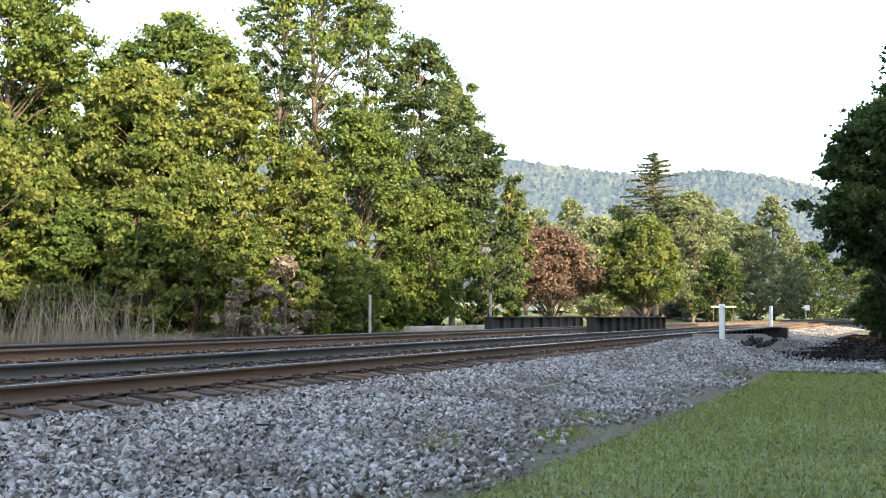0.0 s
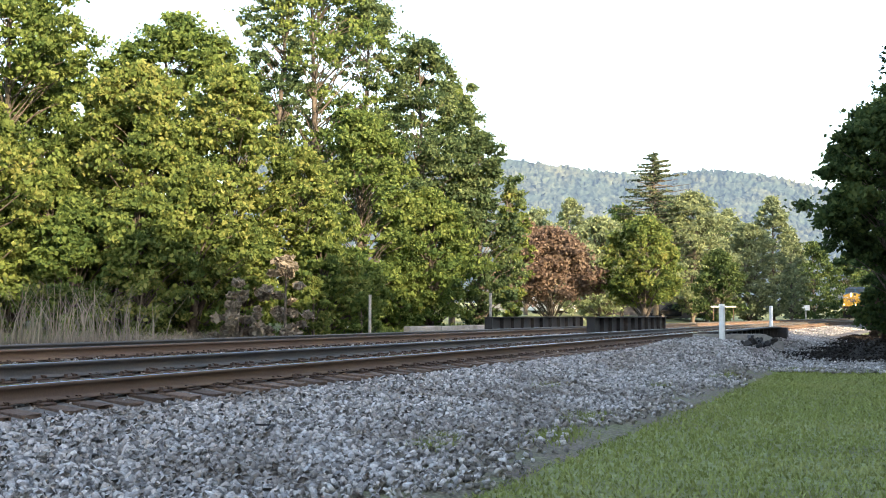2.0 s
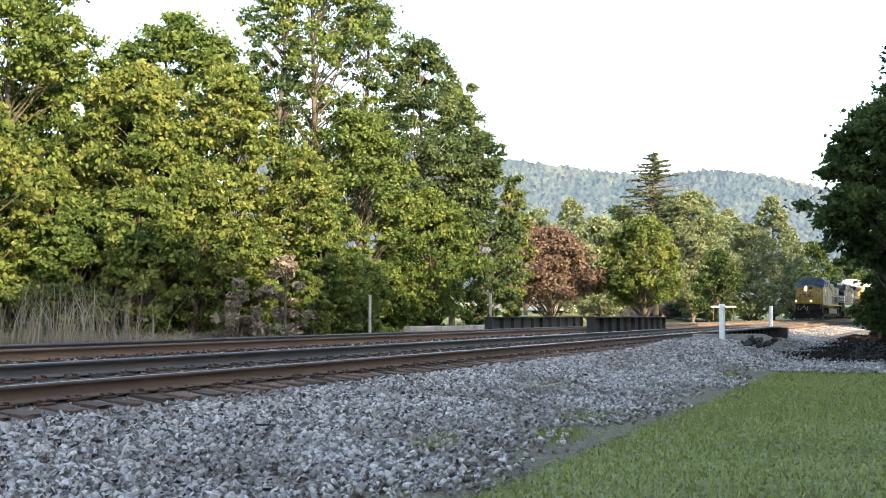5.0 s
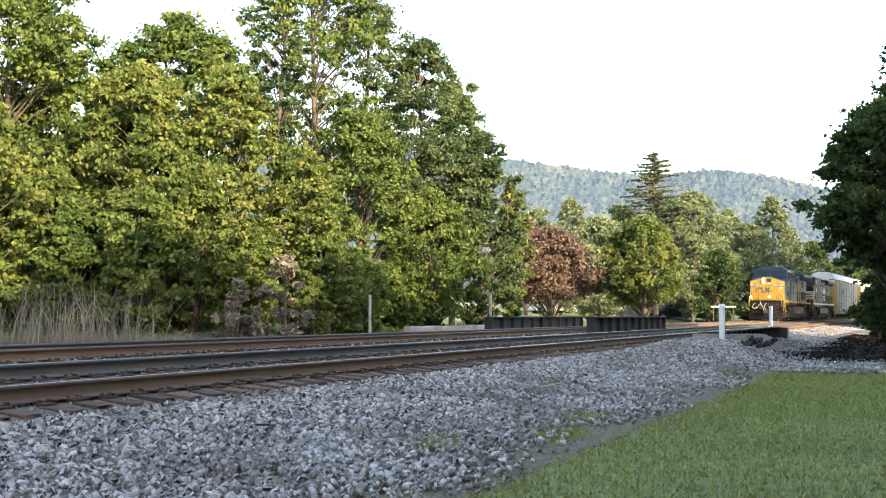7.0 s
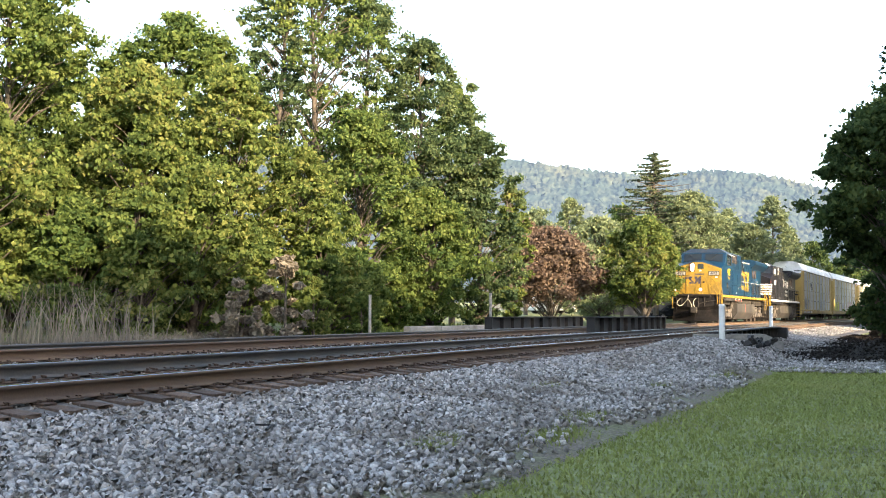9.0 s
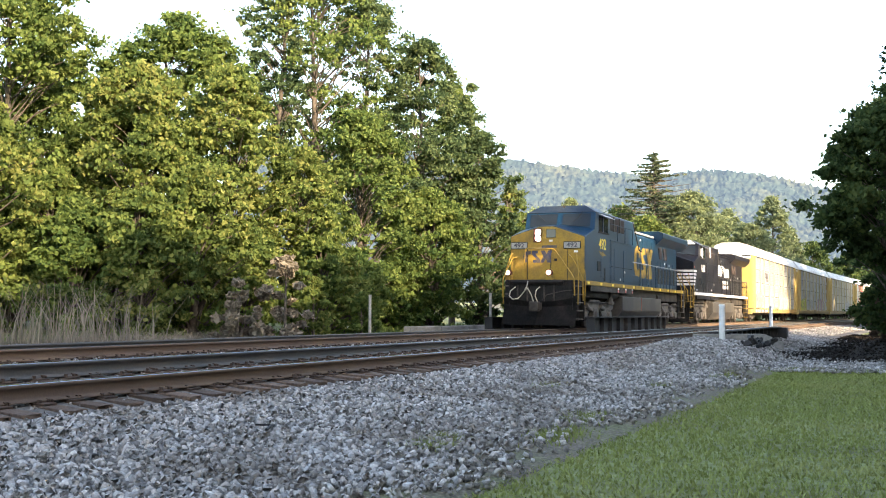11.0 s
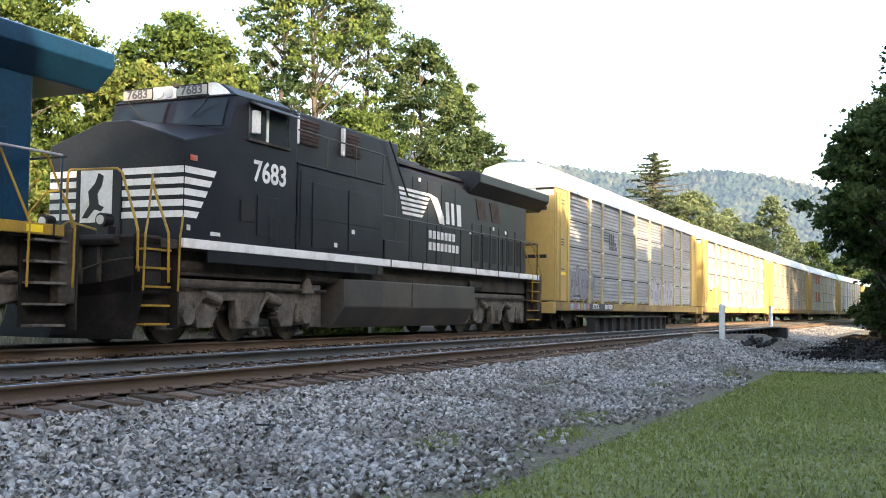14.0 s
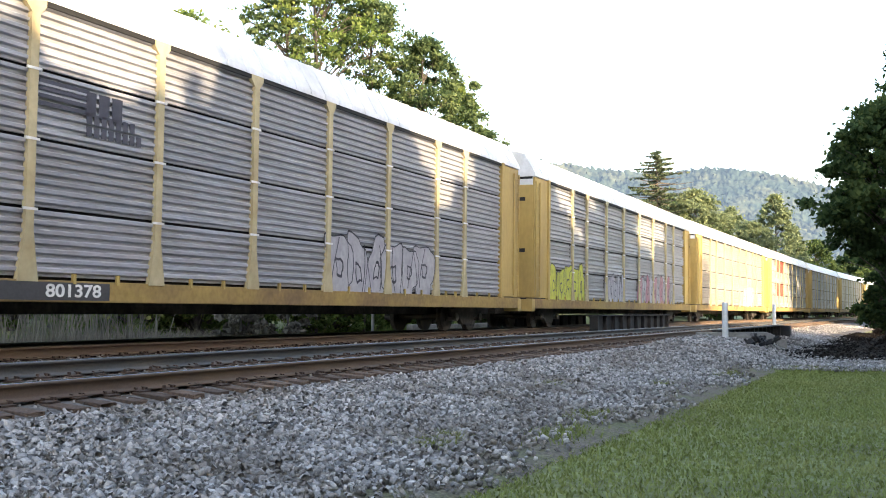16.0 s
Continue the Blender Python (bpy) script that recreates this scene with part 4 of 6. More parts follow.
SIDE = Matrix(((-1, 0, 0, 0), (0, 0, 1, 0), (0, 1, 0, 0), (0, 0, 0, 1)))
FRONT = Matrix(((0, 0, 1, 0), (1, 0, 0, 0), (0, 1, 0, 0), (0, 0, 0, 1)))


def writing(text, size, material, stretch=1.0):
    cu = bpy.data.curves.new("writing", "FONT")
    cu.body, cu.size, cu.align_x, cu.align_y, cu.extrude = text, size, "CENTER", "CENTER", 0.004
    cu.offset = size * 0.02
    ob = bpy.data.objects.new("writing", cu)
    scene.collection.objects.link(ob)
    me = bpy.data.meshes.new_from_object(ob.evaluated_get(bpy.context.evaluated_depsgraph_get()))
    bpy.data.objects.remove(ob)
    me.materials.clear()
    me.materials.append(material)
    me.transform(Matrix.Diagonal((stretch, 1, 1, 1)))
    return me


def letter(name, text, size, material, parent, x, y, z, turn=SIDE, stretch=1.0, label=""):
    return part(name, writing(text, size, material, stretch), None, parent, label, Matrix.Translation((x, y, z)) @ turn)


def decal(name, outline, material, parent, y, label="", thick=0.006):
    """A painted mark on a side: outline of x, z pairs."""
    return part(name, prism(fresh(), outline, y, y + thick), material, parent, label)


def face_decal(name, outline, material, parent, x, thick=0.006, label=""):
    return part(name, prism(fresh(), outline, x, x + thick, "x"), material, parent, label)


WHEELS = []


def wheel_mesh(r):
    bm = fresh()
    for sy in (1, -1):
        m = Matrix.Translation((0, sy * 0.755, 0)) @ Matrix.Rotation(radians(90), 4, "X")
        bmesh.ops.create_cone(bm, cap_ends=True, segments=28, radius1=r, radius2=r, depth=0.13, matrix=m)
        bmesh.ops.create_cone(bm, cap_ends=True, segments=28, radius1=r + 0.028, radius2=r + 0.028, depth=0.03, matrix=Matrix.Translation((0, -sy * 0.06, 0)) @ m)
        bmesh.ops.create_cone(bm, cap_ends=True, segments=16, radius1=r * 0.35, radius2=r * 0.3, depth=0.2, matrix=m)
        for k in range(5):
            a = k * 1.2566
            bmesh.ops.create_cone(bm, cap_ends=True, segments=8, radius1=0.05, radius2=0.05, depth=0.15, matrix=Matrix.Translation((math.cos(a) * r * 0.6, 0, math.sin(a) * r * 0.6)) @ m)
    rod(bm, (0, -0.75, 0), (0, 0.75, 0), 0.09, n=10)
    me = bpy.data.meshes.new("wheelset")
    bm.to_mesh(me)
    bm.free()
    me.materials.append(T["wheel"])
    return me


WHEEL_BIG, WHEEL_SMALL = wheel_mesh(0.53), wheel_mesh(0.42)


def loco_truck(parent, cx, kind):
    """Three-axle truck with cast side frames."""
    t = empty("truck", Matrix.Translation((cx, 0, 0)))
    t.parent = parent
    t["label"] = "grimy cast steel three-axle truck"
    for sy in (1, -1):
        y0, y1 = (1.0, 1.2) if sy > 0 else (-1.2, -1.0)
        bm = fresh()
        if kind == "rounded":
            prism(bm, [(-2.95, 0.95), (-2.5, 1.02), (-1.5, 0.78), (-0.6, 1.0), (0.6, 1.0), (1.5, 0.78), (2.5, 1.02), (2.95, 0.95), (2.9, 0.72), (2.3, 0.62), (1.75, 0.42), (1.2, 0.45), (0.7, 0.68),
                       (0.3, 0.62), (-0.3, 0.62), (-0.7, 0.68), (-1.2, 0.45), (-1.75, 0.42), (-2.3, 0.62), (-2.9, 0.72)], y0, y1, bevel=0.02)
        else:
            prism(bm, [(-2.8, 1.02), (2.8, 1.02), (2.85, 0.3), (2.35, 0.3), (2.25, 0.68), (1.75, 0.7), (1.65, 0.32), (1.2, 0.32), (0.85, 0.72), (0.45, 0.72), (0.36, 0.3), (-0.36, 0.3), (-0.45, 0.72),
                       (-0.85, 0.72), (-1.2, 0.32), (-1.65, 0.32), (-1.75, 0.7), (-2.25, 0.68), (-2.35, 0.3), (-2.85, 0.3)], y0, y1, bevel=0.02)
        for v in bm.verts:
            v.co.z = 0.34 + (v.co.z - 0.36) * 1.3
        part("side_frame", bm, T["truck"], t)
        for ax in (2.04, 0.0, -2.04):
            b = fresh()
            rod(b, (ax, sy * 0.95, 0.53), (ax, sy * 1.32, 0.53), 0.23, 0.18, 14)
            box(b, ax - 0.24, ax + 0.24, min(sy * 1.0, sy * 1.22), max(sy * 1.0, sy * 1.22), 0.38, 0.82, 0.03)
            part("axle_box", b, T["truck"], t)
        for bx in (1.05, -1.05):
            b = fresh()
            rod(b, (bx, sy * 1.24, 0.8), (bx + 0.5, sy * 1.24, 0.92), 0.1, n=12)
            rod(b, (bx + 0.45, sy * 1.22, 0.9), (bx + 0.8, sy * 1.22, 0.5), 0.035)
            part("brake_cylinder", b, T["truck"], t)
            b = fresh()
            for q in range(4):
                bmesh.ops.create_cone(b, cap_ends=True, segments=12, radius1=0.11, radius2=0.11, depth=0.05, matrix=Matrix.Translation((bx + 0.0, sy * 1.1, 0.48 + q * 0.085)))
            part("spring", b, T["under"], t)
        b = fresh()
        rod(b, (-2.9, sy * 1.27, 1.06), (2.9, sy * 1.27, 1.06), 0.03)
        rod(b, (2.6, sy * 1.1, 0.95), (3.1, sy * 1.1, 0.95), 0.14, n=12)
        part("pipe", b, T["under"], t)
    part("bolster", box(fresh(), -2.6, 2.6, -0.95, 0.95, 0.62, 1.1, 0.03), T["under"], t)
    for ax in (2.04, 0.0, -2.04):
        w = part("wheelset", WHEEL_BIG, None, t, "worn steel wheels on an axle", pose(ax, 0, 0.53))
        WHEELS.append((w, ax, 0.53))


def handrail(parent, material, x0, x1, y, z0, z1, step, post):
    bm = fresh()
    rod(bm, (x0, y, z1), (x1, y, z1), 0.022)
    part("handrail", bm, material, parent)
    n = max(1, round(abs(x1 - x0) / step))
    for i in range(n + 1):
        x = x0 + (x1 - x0) * i / n
        part("stanchion", rod(fresh(), (x, y, z0), (x, y, z1), 0.018), post, parent)


def step_well(parent, x, y, d, tread):
    """Corner steps: dark side plate, treads and bent grab irons."""
    s = 1 if y > 0 else -1
    bm = fresh()
    box(bm, x - 0.55, x + 0.42, s * 1.3 - 0.01, s * 1.3 + 0.01, 0.35, 1.9)
    box(bm, x - 0.56, x - 0.52, min(s * 1.3, s * 1.52), max(s * 1.3, s * 1.52), 0.3, 1.88)
    w = part("step_well", bm, T["pilot"], parent)
    for i in range(5):
        z = 0.36 + i * 0.32
        part("tread", box(fresh(), x - 0.3, x + 0.36, min(s * 1.28, s * 1.54), max(s * 1.28, s * 1.54), z, z + 0.035), tread, w)
    for dx in (0.42 * d, -0.5 * d):
        part("grab_iron", pipe(fresh(), [(x + dx, s * 1.54, 0.95), (x + dx, s * 1.56, 1.9), (x + dx - 0.1 * d, s * 1.52, 2.15), (x + dx - 0.4 * d, s * 1.35, 2.95), (x + dx - 0.45 * d, s * 1.3, 2.97)], 0.02), T["yellow"], parent)


def locomotive(scheme):
    lead = scheme == "blue"
    body, trim = (T["blue"], T["yellow"]) if lead else (T["black"], T["white"])
    lo = empty("locomotive", None, "dark blue diesel freight locomotive with a yellow nose, dirty underframe" if lead else "black diesel freight locomotive with white nose stripes, coupled behind another",
               "locomotive", "locomotives of the train")
    roof = T["roof_grey"] if lead else T["black"]
    # underframe and deck
    block("underframe", T["under"], lo, -10.1, 9.9, -1.25, 1.25, 1.25, 1.7, 0.02)
    block("deck", T["under"], lo, -10.4, 10.3, -1.5, 1.5, 1.7, 1.86, 0.01)
    for sy in (1, -1):
        part("sill_stripe", box(fresh(), -10.1, 9.35, min(sy * 1.5, sy * 1.56), max(sy * 1.5, sy * 1.56), 1.73, 1.9, 0.008), trim, lo)
        part("sill_plate", box(fresh(), 1.6, 8.6, min(sy * 1.5, sy * 1.54), max(sy * 1.5, sy * 1.54), 1.5, 1.726, 0.01), body if not lead else T["under"], lo)
        for i in range(11):
            x = 9.0 - i * 1.85
            if lead:
                part("reflector", box(fresh(), x - 0.16, x + 0.16, min(sy * 1.56, sy * 1.566), max(sy * 1.56, sy * 1.566), 1.76, 1.87), T["bright"], lo)
            if x < 1.6:
                part("stripe_gap", box(fresh(), x - 0.4, x - 0.36, min(sy * 1.56, sy * 1.568), max(sy * 1.56, sy * 1.568), 1.72, 1.91), T["dark"], lo)
    # pilot, plow, coupler
    part("pilot", box(fresh(), 9.85, 10.3, -1.5, 1.5, 0.9, 1.9, 0.04), T["pilot"], lo)
    bm = fresh()
    cols, prof = 15, ((0.02, 1.28), (-0.06, 1.0), (0.0, 0.7), (0.1, 0.45), (0.24, 0.2), (0.26, 0.13))
    grid = []
    for k in range(cols):
        y = -1.52 + 3.0 * k / (cols - 1)
        u = abs(y + 0.02) / 1.5
        grid.append([bm.verts.new((10.58 - 0.24 * u + dx * (1.1 - 0.3 * u), y, z + (0.2 * u * u - 0.24 if z > 1.2 else (0.12 * u * u - 0.16 if z > 0.9 else 0)))) for dx, z in prof])
    for k in range(cols - 1):
        for q in range(len(prof) - 1):
            bm.faces.new((grid[k][q], grid[k][q + 1], grid[k + 1][q + 1], grid[k + 1][q]))
    bmesh.ops.solidify(bm, geom=bm.faces[:], thickness=0.03)
    part("plow", bm, T["pilot"], lo, "dull black curved snow plow with brown grime")
    part("anticlimber", prism(fresh(), [(9.9, 1.9), (10.42, 1.9), (10.46, 1.82), (10.4, 1.72), (9.9, 1.72)], -1.2, 0.95, bevel=0.02), T["pilot"], lo)
    for y in (-0.95, -0.55, 0.15, 0.55):
        part("pilot_rib", box(fresh(), 10.3, 10.36, y - 0.03, y + 0.03, 1.0, 1.7, 0.008), T["under"], lo)
    part("uncoupling_lever", pipe(fresh(), [(10.42, 1.35, 1.5), (10.48, 0.9, 1.45), (10.5, 0.3, 1.3), (10.6, 0.15, 1.1)], 0.016), T["under"], lo)
    bm = box(fresh(), 10.2, 10.85, -0.13, 0.13, 0.72, 1.0, 0.03)
    box(bm, 10.8, 11.12, -0.22, 0.18, 0.66, 1.04, 0.05)
    part("coupler", bm, T["under"], lo)
    bm = box(fresh(), -10.9, -10.2, -0.13, 0.13, 0.72, 1.0, 0.03)
    box(bm, -11.12, -10.8, -0.18, 0.22, 0.66, 1.04, 0.05)
    part("coupler", bm, T["under"], lo)
    for pts in ([(-1.0, 1.62), (-1.17, 1.45), (-1.22, 1.26), (-1.1, 1.12), (-0.92, 1.16), (-0.75, 1.35), (-0.58, 1.52), (-0.45, 1.56)],
                [(-0.55, 1.6), (-0.42, 1.5), (-0.3, 1.3), (-0.24, 1.02)], [(0.02, 1.62), (-0.1, 1.5), (-0.14, 1.25), (-0.06, 1.0)], [(-0.48, 1.85), (-0.5, 1.62), (-0.58, 1.5)]):
        part("air_hose", pipe(fresh(), [(10.44 + 0.12 * math.sin(q), y, z) for q, (y, z) in enumerate(pts)], 0.021, 8), T["hose"] if lead else T["tank"], lo)
    part("rear_pilot", box(fresh(), -10.45, -10.1, -1.5, 1.5, 0.7, 1.86, 0.03), T["under"], lo)
    for x, y, d in ((9.95, 1.4, 1), (9.95, -1.4, 1), (-9.9, 1.4, -1), (-9.9, -1.4, -1)):
        step_well(lo, x, y, d, T["truck"] if lead else T["yellow"])
    # fuel tank
    part("fuel_tank", prism(fresh(), [(-1.5, 1.36), (1.5, 1.36), (1.5, 0.72), (1.15, 0.24), (-1.15, 0.24), (-1.5, 0.72)], -4.4, 3.4, "x", 0.03), T["tank"], lo, "long grey fuel tank")
    part("tank_seam", box(fresh(), -0.15, -0.11, 1.5, 1.515, 0.75, 1.35), T["red"] if lead else T["under"], lo)
    for x, rr in ((4.35, 0.22), (3.8, 0.18), (8.9, 0.15), (-4.9, 0.2)):
        part("air_reservoir", rod(fresh(), (x - 0.5, 1.15, 1.42), (x + 0.5, 1.15, 1.42), rr, n=14), T["under"], lo)
    loco_truck(lo, 6.78, "rounded" if lead else "square")
    loco_truck(lo, -6.95, "rounded" if lead else "square")
    # nose: flat front, peaked top that slopes up to the windshield
    bm = fresh()
    ring = [(9.3, -1.64, 1.86), (9.3, 1.5, 1.86), (9.3, 1.5, 3.66), (9.3, 0.2, 4.1), (9.3, -0.4, 4.1), (9.3, -1.64, 3.7)]
    back = [(7.9, -1.64, 1.86), (7.9, 1.5, 1.86), (7.9, 1.5, 4.06), (8.0, 0.2, 4.24), (8.0, -0.4, 4.24), (7.9, -1.64, 4.06)]
    a, b = [bm.verts.new(p) for p in ring], [bm.verts.new(p) for p in back]
    fr = bm.faces.new(a)
    bm.faces.new(b[::-1])
    fs = [bm.faces.new((a[i], b[i], b[(i + 1) % 6], a[(i + 1) % 6])) for i in range(6)]
    bmesh.ops.recalc_face_normals(bm, faces=bm.faces[:])
    bmesh.ops.bevel(bm, geom=[e for e in bm.edges], offset=0.025, segments=2, affect="EDGES", profile=0.5)
    nose = part("nose", bm, body, lo)
    # yellow front sheet over the nose face
    if lead:
        part("nose_front", prism(fresh(), [(-1.62, 1.86), (1.48, 1.86), (1.48, 3.64), (0.2, 4.075), (-0.4, 4.075), (-1.62, 3.68)], 9.3, 9.33, "x", 0.008), T["yellow"], lo, "yellow nose front with stains")
    nx = 9.335 if lead else 9.305
    # front door, window, grab irons
    block("nose_door", trim if lead else body, lo, nx, nx + 0.02, -0.87, 0.08, 1.95, 3.18, 0.01)
    for y in (-0.885, 0.095):
        block("door_gap", T["dark"], lo, nx, nx + 0.024, y - 0.012, y + 0.012, 1.95, 3.2)
    if lead:
        block("door_window", T["glass"], lo, nx, nx + 0.025, -0.1, 0.3, 3.62, 3.96, 0.012)
        block("notice", T["white"], lo, nx, nx + 0.006, 0.02, 0.16, 3.46, 3.54)
        block("notice", T["white"], lo, nx, nx + 0.006, 1.05, 1.22, 3.02, 3.1)
        block("door_latch", T["dark"], lo, nx, nx + 0.03, 0.24, 0.36, 2.68, 2.78)
        part("nose_seam", box(fresh(), nx, nx + 0.004, 0.78, 0.8, 1.9, 3.15), T["dark"], lo)
    part("door_rail", pipe(fresh(), [(nx + 0.05, -0.92, 1.95), (nx + 0.3, -0.92, 2.6), (nx + 0.3, -0.9, 3.12), (nx + 0.3, -0.85, 3.18), (nx + 0.3, 0.25, 3.16), (nx + 0.32, 0.38, 3.08), (10.22, 1.22, 2.15), (10.32, 1.36, 1.95), (10.36, 1.4, 1.38), (10.3, 1.38, 1.28)], 0.024), T["yellow"], lo)
    part("corner_rail", pipe(fresh(), [(nx + 0.02, 0.86, 2.92), (nx + 0.2, 0.98, 2.86), (9.66, 1.2, 2.6), (9.74, 1.54, 1.95), (9.74, 1.56, 1.1)], 0.024), T["yellow"], lo)
    part("corner_rail", pipe(fresh(), [(nx + 0.02, -1.3, 2.85), (nx + 0.25, -1.45, 2.8), (10.25, -1.6, 1.95), (10.28, -1.6, 1.2)], 0.024), T["yellow"], lo)
    for y in (0.22, -1.5) if lead else (0.25, -1.1):
        d = part("ditch_light_case", rod(fresh(), (9.78, y, 2.2), (10.0, y, 2.2), 0.125, n=16), T["maroon"] if lead else T["black"], lo)
        part("light_bracket", box(fresh(), 9.75, 9.95, y - 0.14, y + 0.14, 1.86, 2.1, 0.02), T["yellow"] if lead else T["black"], d)
        part("ditch_light", rod(fresh(), (10.005, y, 2.2), (10.02, y, 2.2), 0.085, n=16), T["ditch"] if lead else T["lens"], d, "lit ditch light" if lead else "unlit ditch light")
    if lead:
        h = part("headlight_case", box(fresh(), nx, nx + 0.05, -0.64, -0.3, 3.44, 4.0, 0.02), T["maroon"], lo, "dark red headlight case")
        for z in (3.84, 3.6):
            part("headlight", rod(fresh(), (nx + 0.03, -0.44, z), (nx + 0.07, -0.44, z), 0.112, n=18), T["lamp"], h, "lit round headlight")
        for y in (0.98, -1.25):
            b = part("number_board", box(fresh(), nx, nx + 0.03, y - 0.36, y + 0.36, 3.17, 3.46, 0.02), T["dark"], lo)
            part("board_face", box(fresh(), nx + 0.031, nx + 0.036, y - 0.33, y + 0.33, 3.2, 3.43), T["board"], b)
            letter("board_number", "492", 0.24, T["print_dark"], b, nx + 0.04, y, 3.315, FRONT, 1.25)
        # nose mark in plain dark shapes
        for pts in ([(-0.95, 3.0), (-0.62, 3.05), (-0.62, 2.9), (-0.8, 2.85), (-0.82, 2.55), (-0.9, 2.5), (-1.02, 2.75)],
                    [(-0.55, 3.05), (-0.25, 3.05), (-0.25, 2.93), (-0.4, 2.9), (-0.12, 2.65), (-0.15, 2.5), (-0.5, 2.5), (-0.5, 2.62), (-0.3, 2.65), (-0.58, 2.88)],
                    [(-0.1, 3.05), (0.1, 3.05), (0.2, 2.9), (0.3, 3.05), (0.48, 3.05), (0.4, 2.78), (0.45, 2.5), (0.25, 2.5), (0.15, 2.66), (0.05, 2.5), (-0.12, 2.5), (0.02, 2.78)]):
            face_decal("nose_mark", [(-1.08 + (y + 1.02) * 0.82, 2.62 + (z - 2.5) * 0.88) for y, z in pts], T["print_blue"], lo, nx + 0.021)
        block("nose_mark", T["print_blue"], lo, nx, nx + 0.006, -0.3, 0.34, 3.21, 3.31)
    else:
        # white stripes that wrap round the nose
        for i in range(5):
            z = 3.2 - i * 0.2
            face_decal("nose_stripe", [(0.02 + 0.1 * (i % 2), z), (1.49, z), (1.49, z - 0.12), (0.02 + 0.1 * (i % 2), z - 0.12)], T["white"], lo, nx)
            face_decal("nose_stripe", [(-1.62, z), (-0.98, z), (-0.98, z - 0.12), (-1.62, z - 0.12)], T["white"], lo, nx)
            decal("nose_stripe", [(9.29, z), (8.36 + i * 0.125, z), (8.43 + i * 0.125, z - 0.12), (9.29, z - 0.12)], T["white"], lo, 1.502)
        # mark on the door in plain shapes
        face_decal("door_mark", [(-0.85, 2.22), (-0.85, 3.2), (-0.1, 3.2), (-0.1, 2.22)], T["white"], lo, nx + 0.021)
        face_decal("door_mark", [(-0.8, 2.3), (-0.62, 2.55), (-0.66, 2.8), (-0.5, 2.95), (-0.42, 3.14), (-0.3, 3.08), (-0.34, 2.9), (-0.44, 2.74), (-0.4, 2.55), (-0.28, 2.5), (-0.34, 2.42), (-0.5, 2.46), (-0.66, 2.3)], T["black"], lo, nx + 0.028)
        block("notice", T["white"], lo, 9.1, 9.2, 1.5, 1.506, 2.05, 2.15)
        block("notice", T["white"], lo, 8.2, 8.5, 1.5, 1.506, 2.0, 2.07)
        part("uncoupling_bar", pipe(fresh(), [(nx + 0.5, -1.3, 1.95), (nx + 0.55, -0.6, 2.2), (nx + 0.6, 0.2, 2.0)], 0.02), T["yellow"], lo)
        block("marker", T["red"], lo, 8.95, 9.15, 1.5, 1.515, 3.32, 3.42)
    # cab
    bm = fresh()
    sec = [(7.95, 1.86), (7.95, 4.1), (7.72, 4.78), (5.55, 4.84), (5.55, 1.86)]
    prism(bm, sec, -1.5, 1.5, bevel=0.02)
    cab = part("cab", bm, body, lo)
    bm = fresh()
    rp = [(-1.52, 4.76), (-0.95, 5.08), (0.95, 5.08), (1.52, 4.76)]
    prism(bm, rp, 5.4, 7.75, "x", 0.02)
    for v in bm.verts:
        if v.co.x > 7.4 and v.co.z > 4.9:
            v.co.x -= 0.28
    part("cab_roof", bm, roof if lead else T["black"], lo)
    for sy in (1, -1):
        # windshield panes
        bm = fresh()
        q = [(7.955, 0.12, 4.22), (7.935, 1.3, 4.16), (7.765, 1.3, 4.7), (7.765, 0.12, 4.72)]
        vs = [bm.verts.new((x + 0.012, sy * y, z)) for x, y, z in q]
        bm.faces.new(vs)
        bmesh.ops.solidify(bm, geom=bm.faces[:], thickness=0.02)
        ws = part("windshield", bm, T["glass"], lo, "dark cab windshield")
        part("wiper", pipe(fresh(), [(7.97, sy * 1.0, 4.78), (7.92, sy * 0.85, 4.6), (7.95, sy * 0.6, 4.38)], 0.012), T["dark"], ws)
        y = sy * 1.5
        ya, yb = min(y, y + sy * 0.012), max(y, y + sy * 0.012)
        part("cab_window", box(fresh(), 5.9, 7.35, ya, yb, 4.0, 4.62, 0.004), T["glass"], lo)
        part("window_post", box(fresh(), 6.68, 6.76, min(y, y + sy * 0.03), max(y, y + sy * 0.03), 3.98, 4.64), T["white"] if not lead else body, lo)
        part("window_sill", box(fresh(), 5.85, 7.4, min(y, y + sy * 0.05), max(y, y + sy * 0.05), 3.94, 3.99), T["under"], lo)
        bm = fresh()
        prism(bm, [(sy * 1.5, 4.74), (sy * 1.78, 4.6), (sy * 1.78, 4.58), (sy * 1.5, 4.7)], 5.75, 7.3, "x")
        # The blue engine's sunshade is paler grey: sunlight put into its colour.
        part("sunshade", bm, T["rail_grey"] if lead else T["tank"], lo)
        if not lead:
            part("mirror", box(fresh(), 7.1, 7.25, min(y, sy * 1.62), max(y, sy * 1.62), 4.1, 4.55, 0.01), T["white"], lo)
    if not lead:
        part("board_band", prism(fresh(), [(-1.35, 4.79), (1.35, 4.79), (0.95, 5.06), (-0.95, 5.06)], 7.6, 7.72, "x"), T["white"], lo, "white band over the windshield")
        for y in (0.42, -0.92):
            b = part("number_board", box(fresh(), 7.72, 7.74, y - 0.38, y + 0.38, 4.81, 5.06, 0.01), T["dark"], lo)
            part("board_face", box(fresh(), 7.741, 7.745, y - 0.36, y + 0.36, 4.84, 5.03), T["board"], b)
            letter("board_number", "7683", 0.24, T["print_dark"], b, 7.75, y, 4.935, FRONT, 1.1)
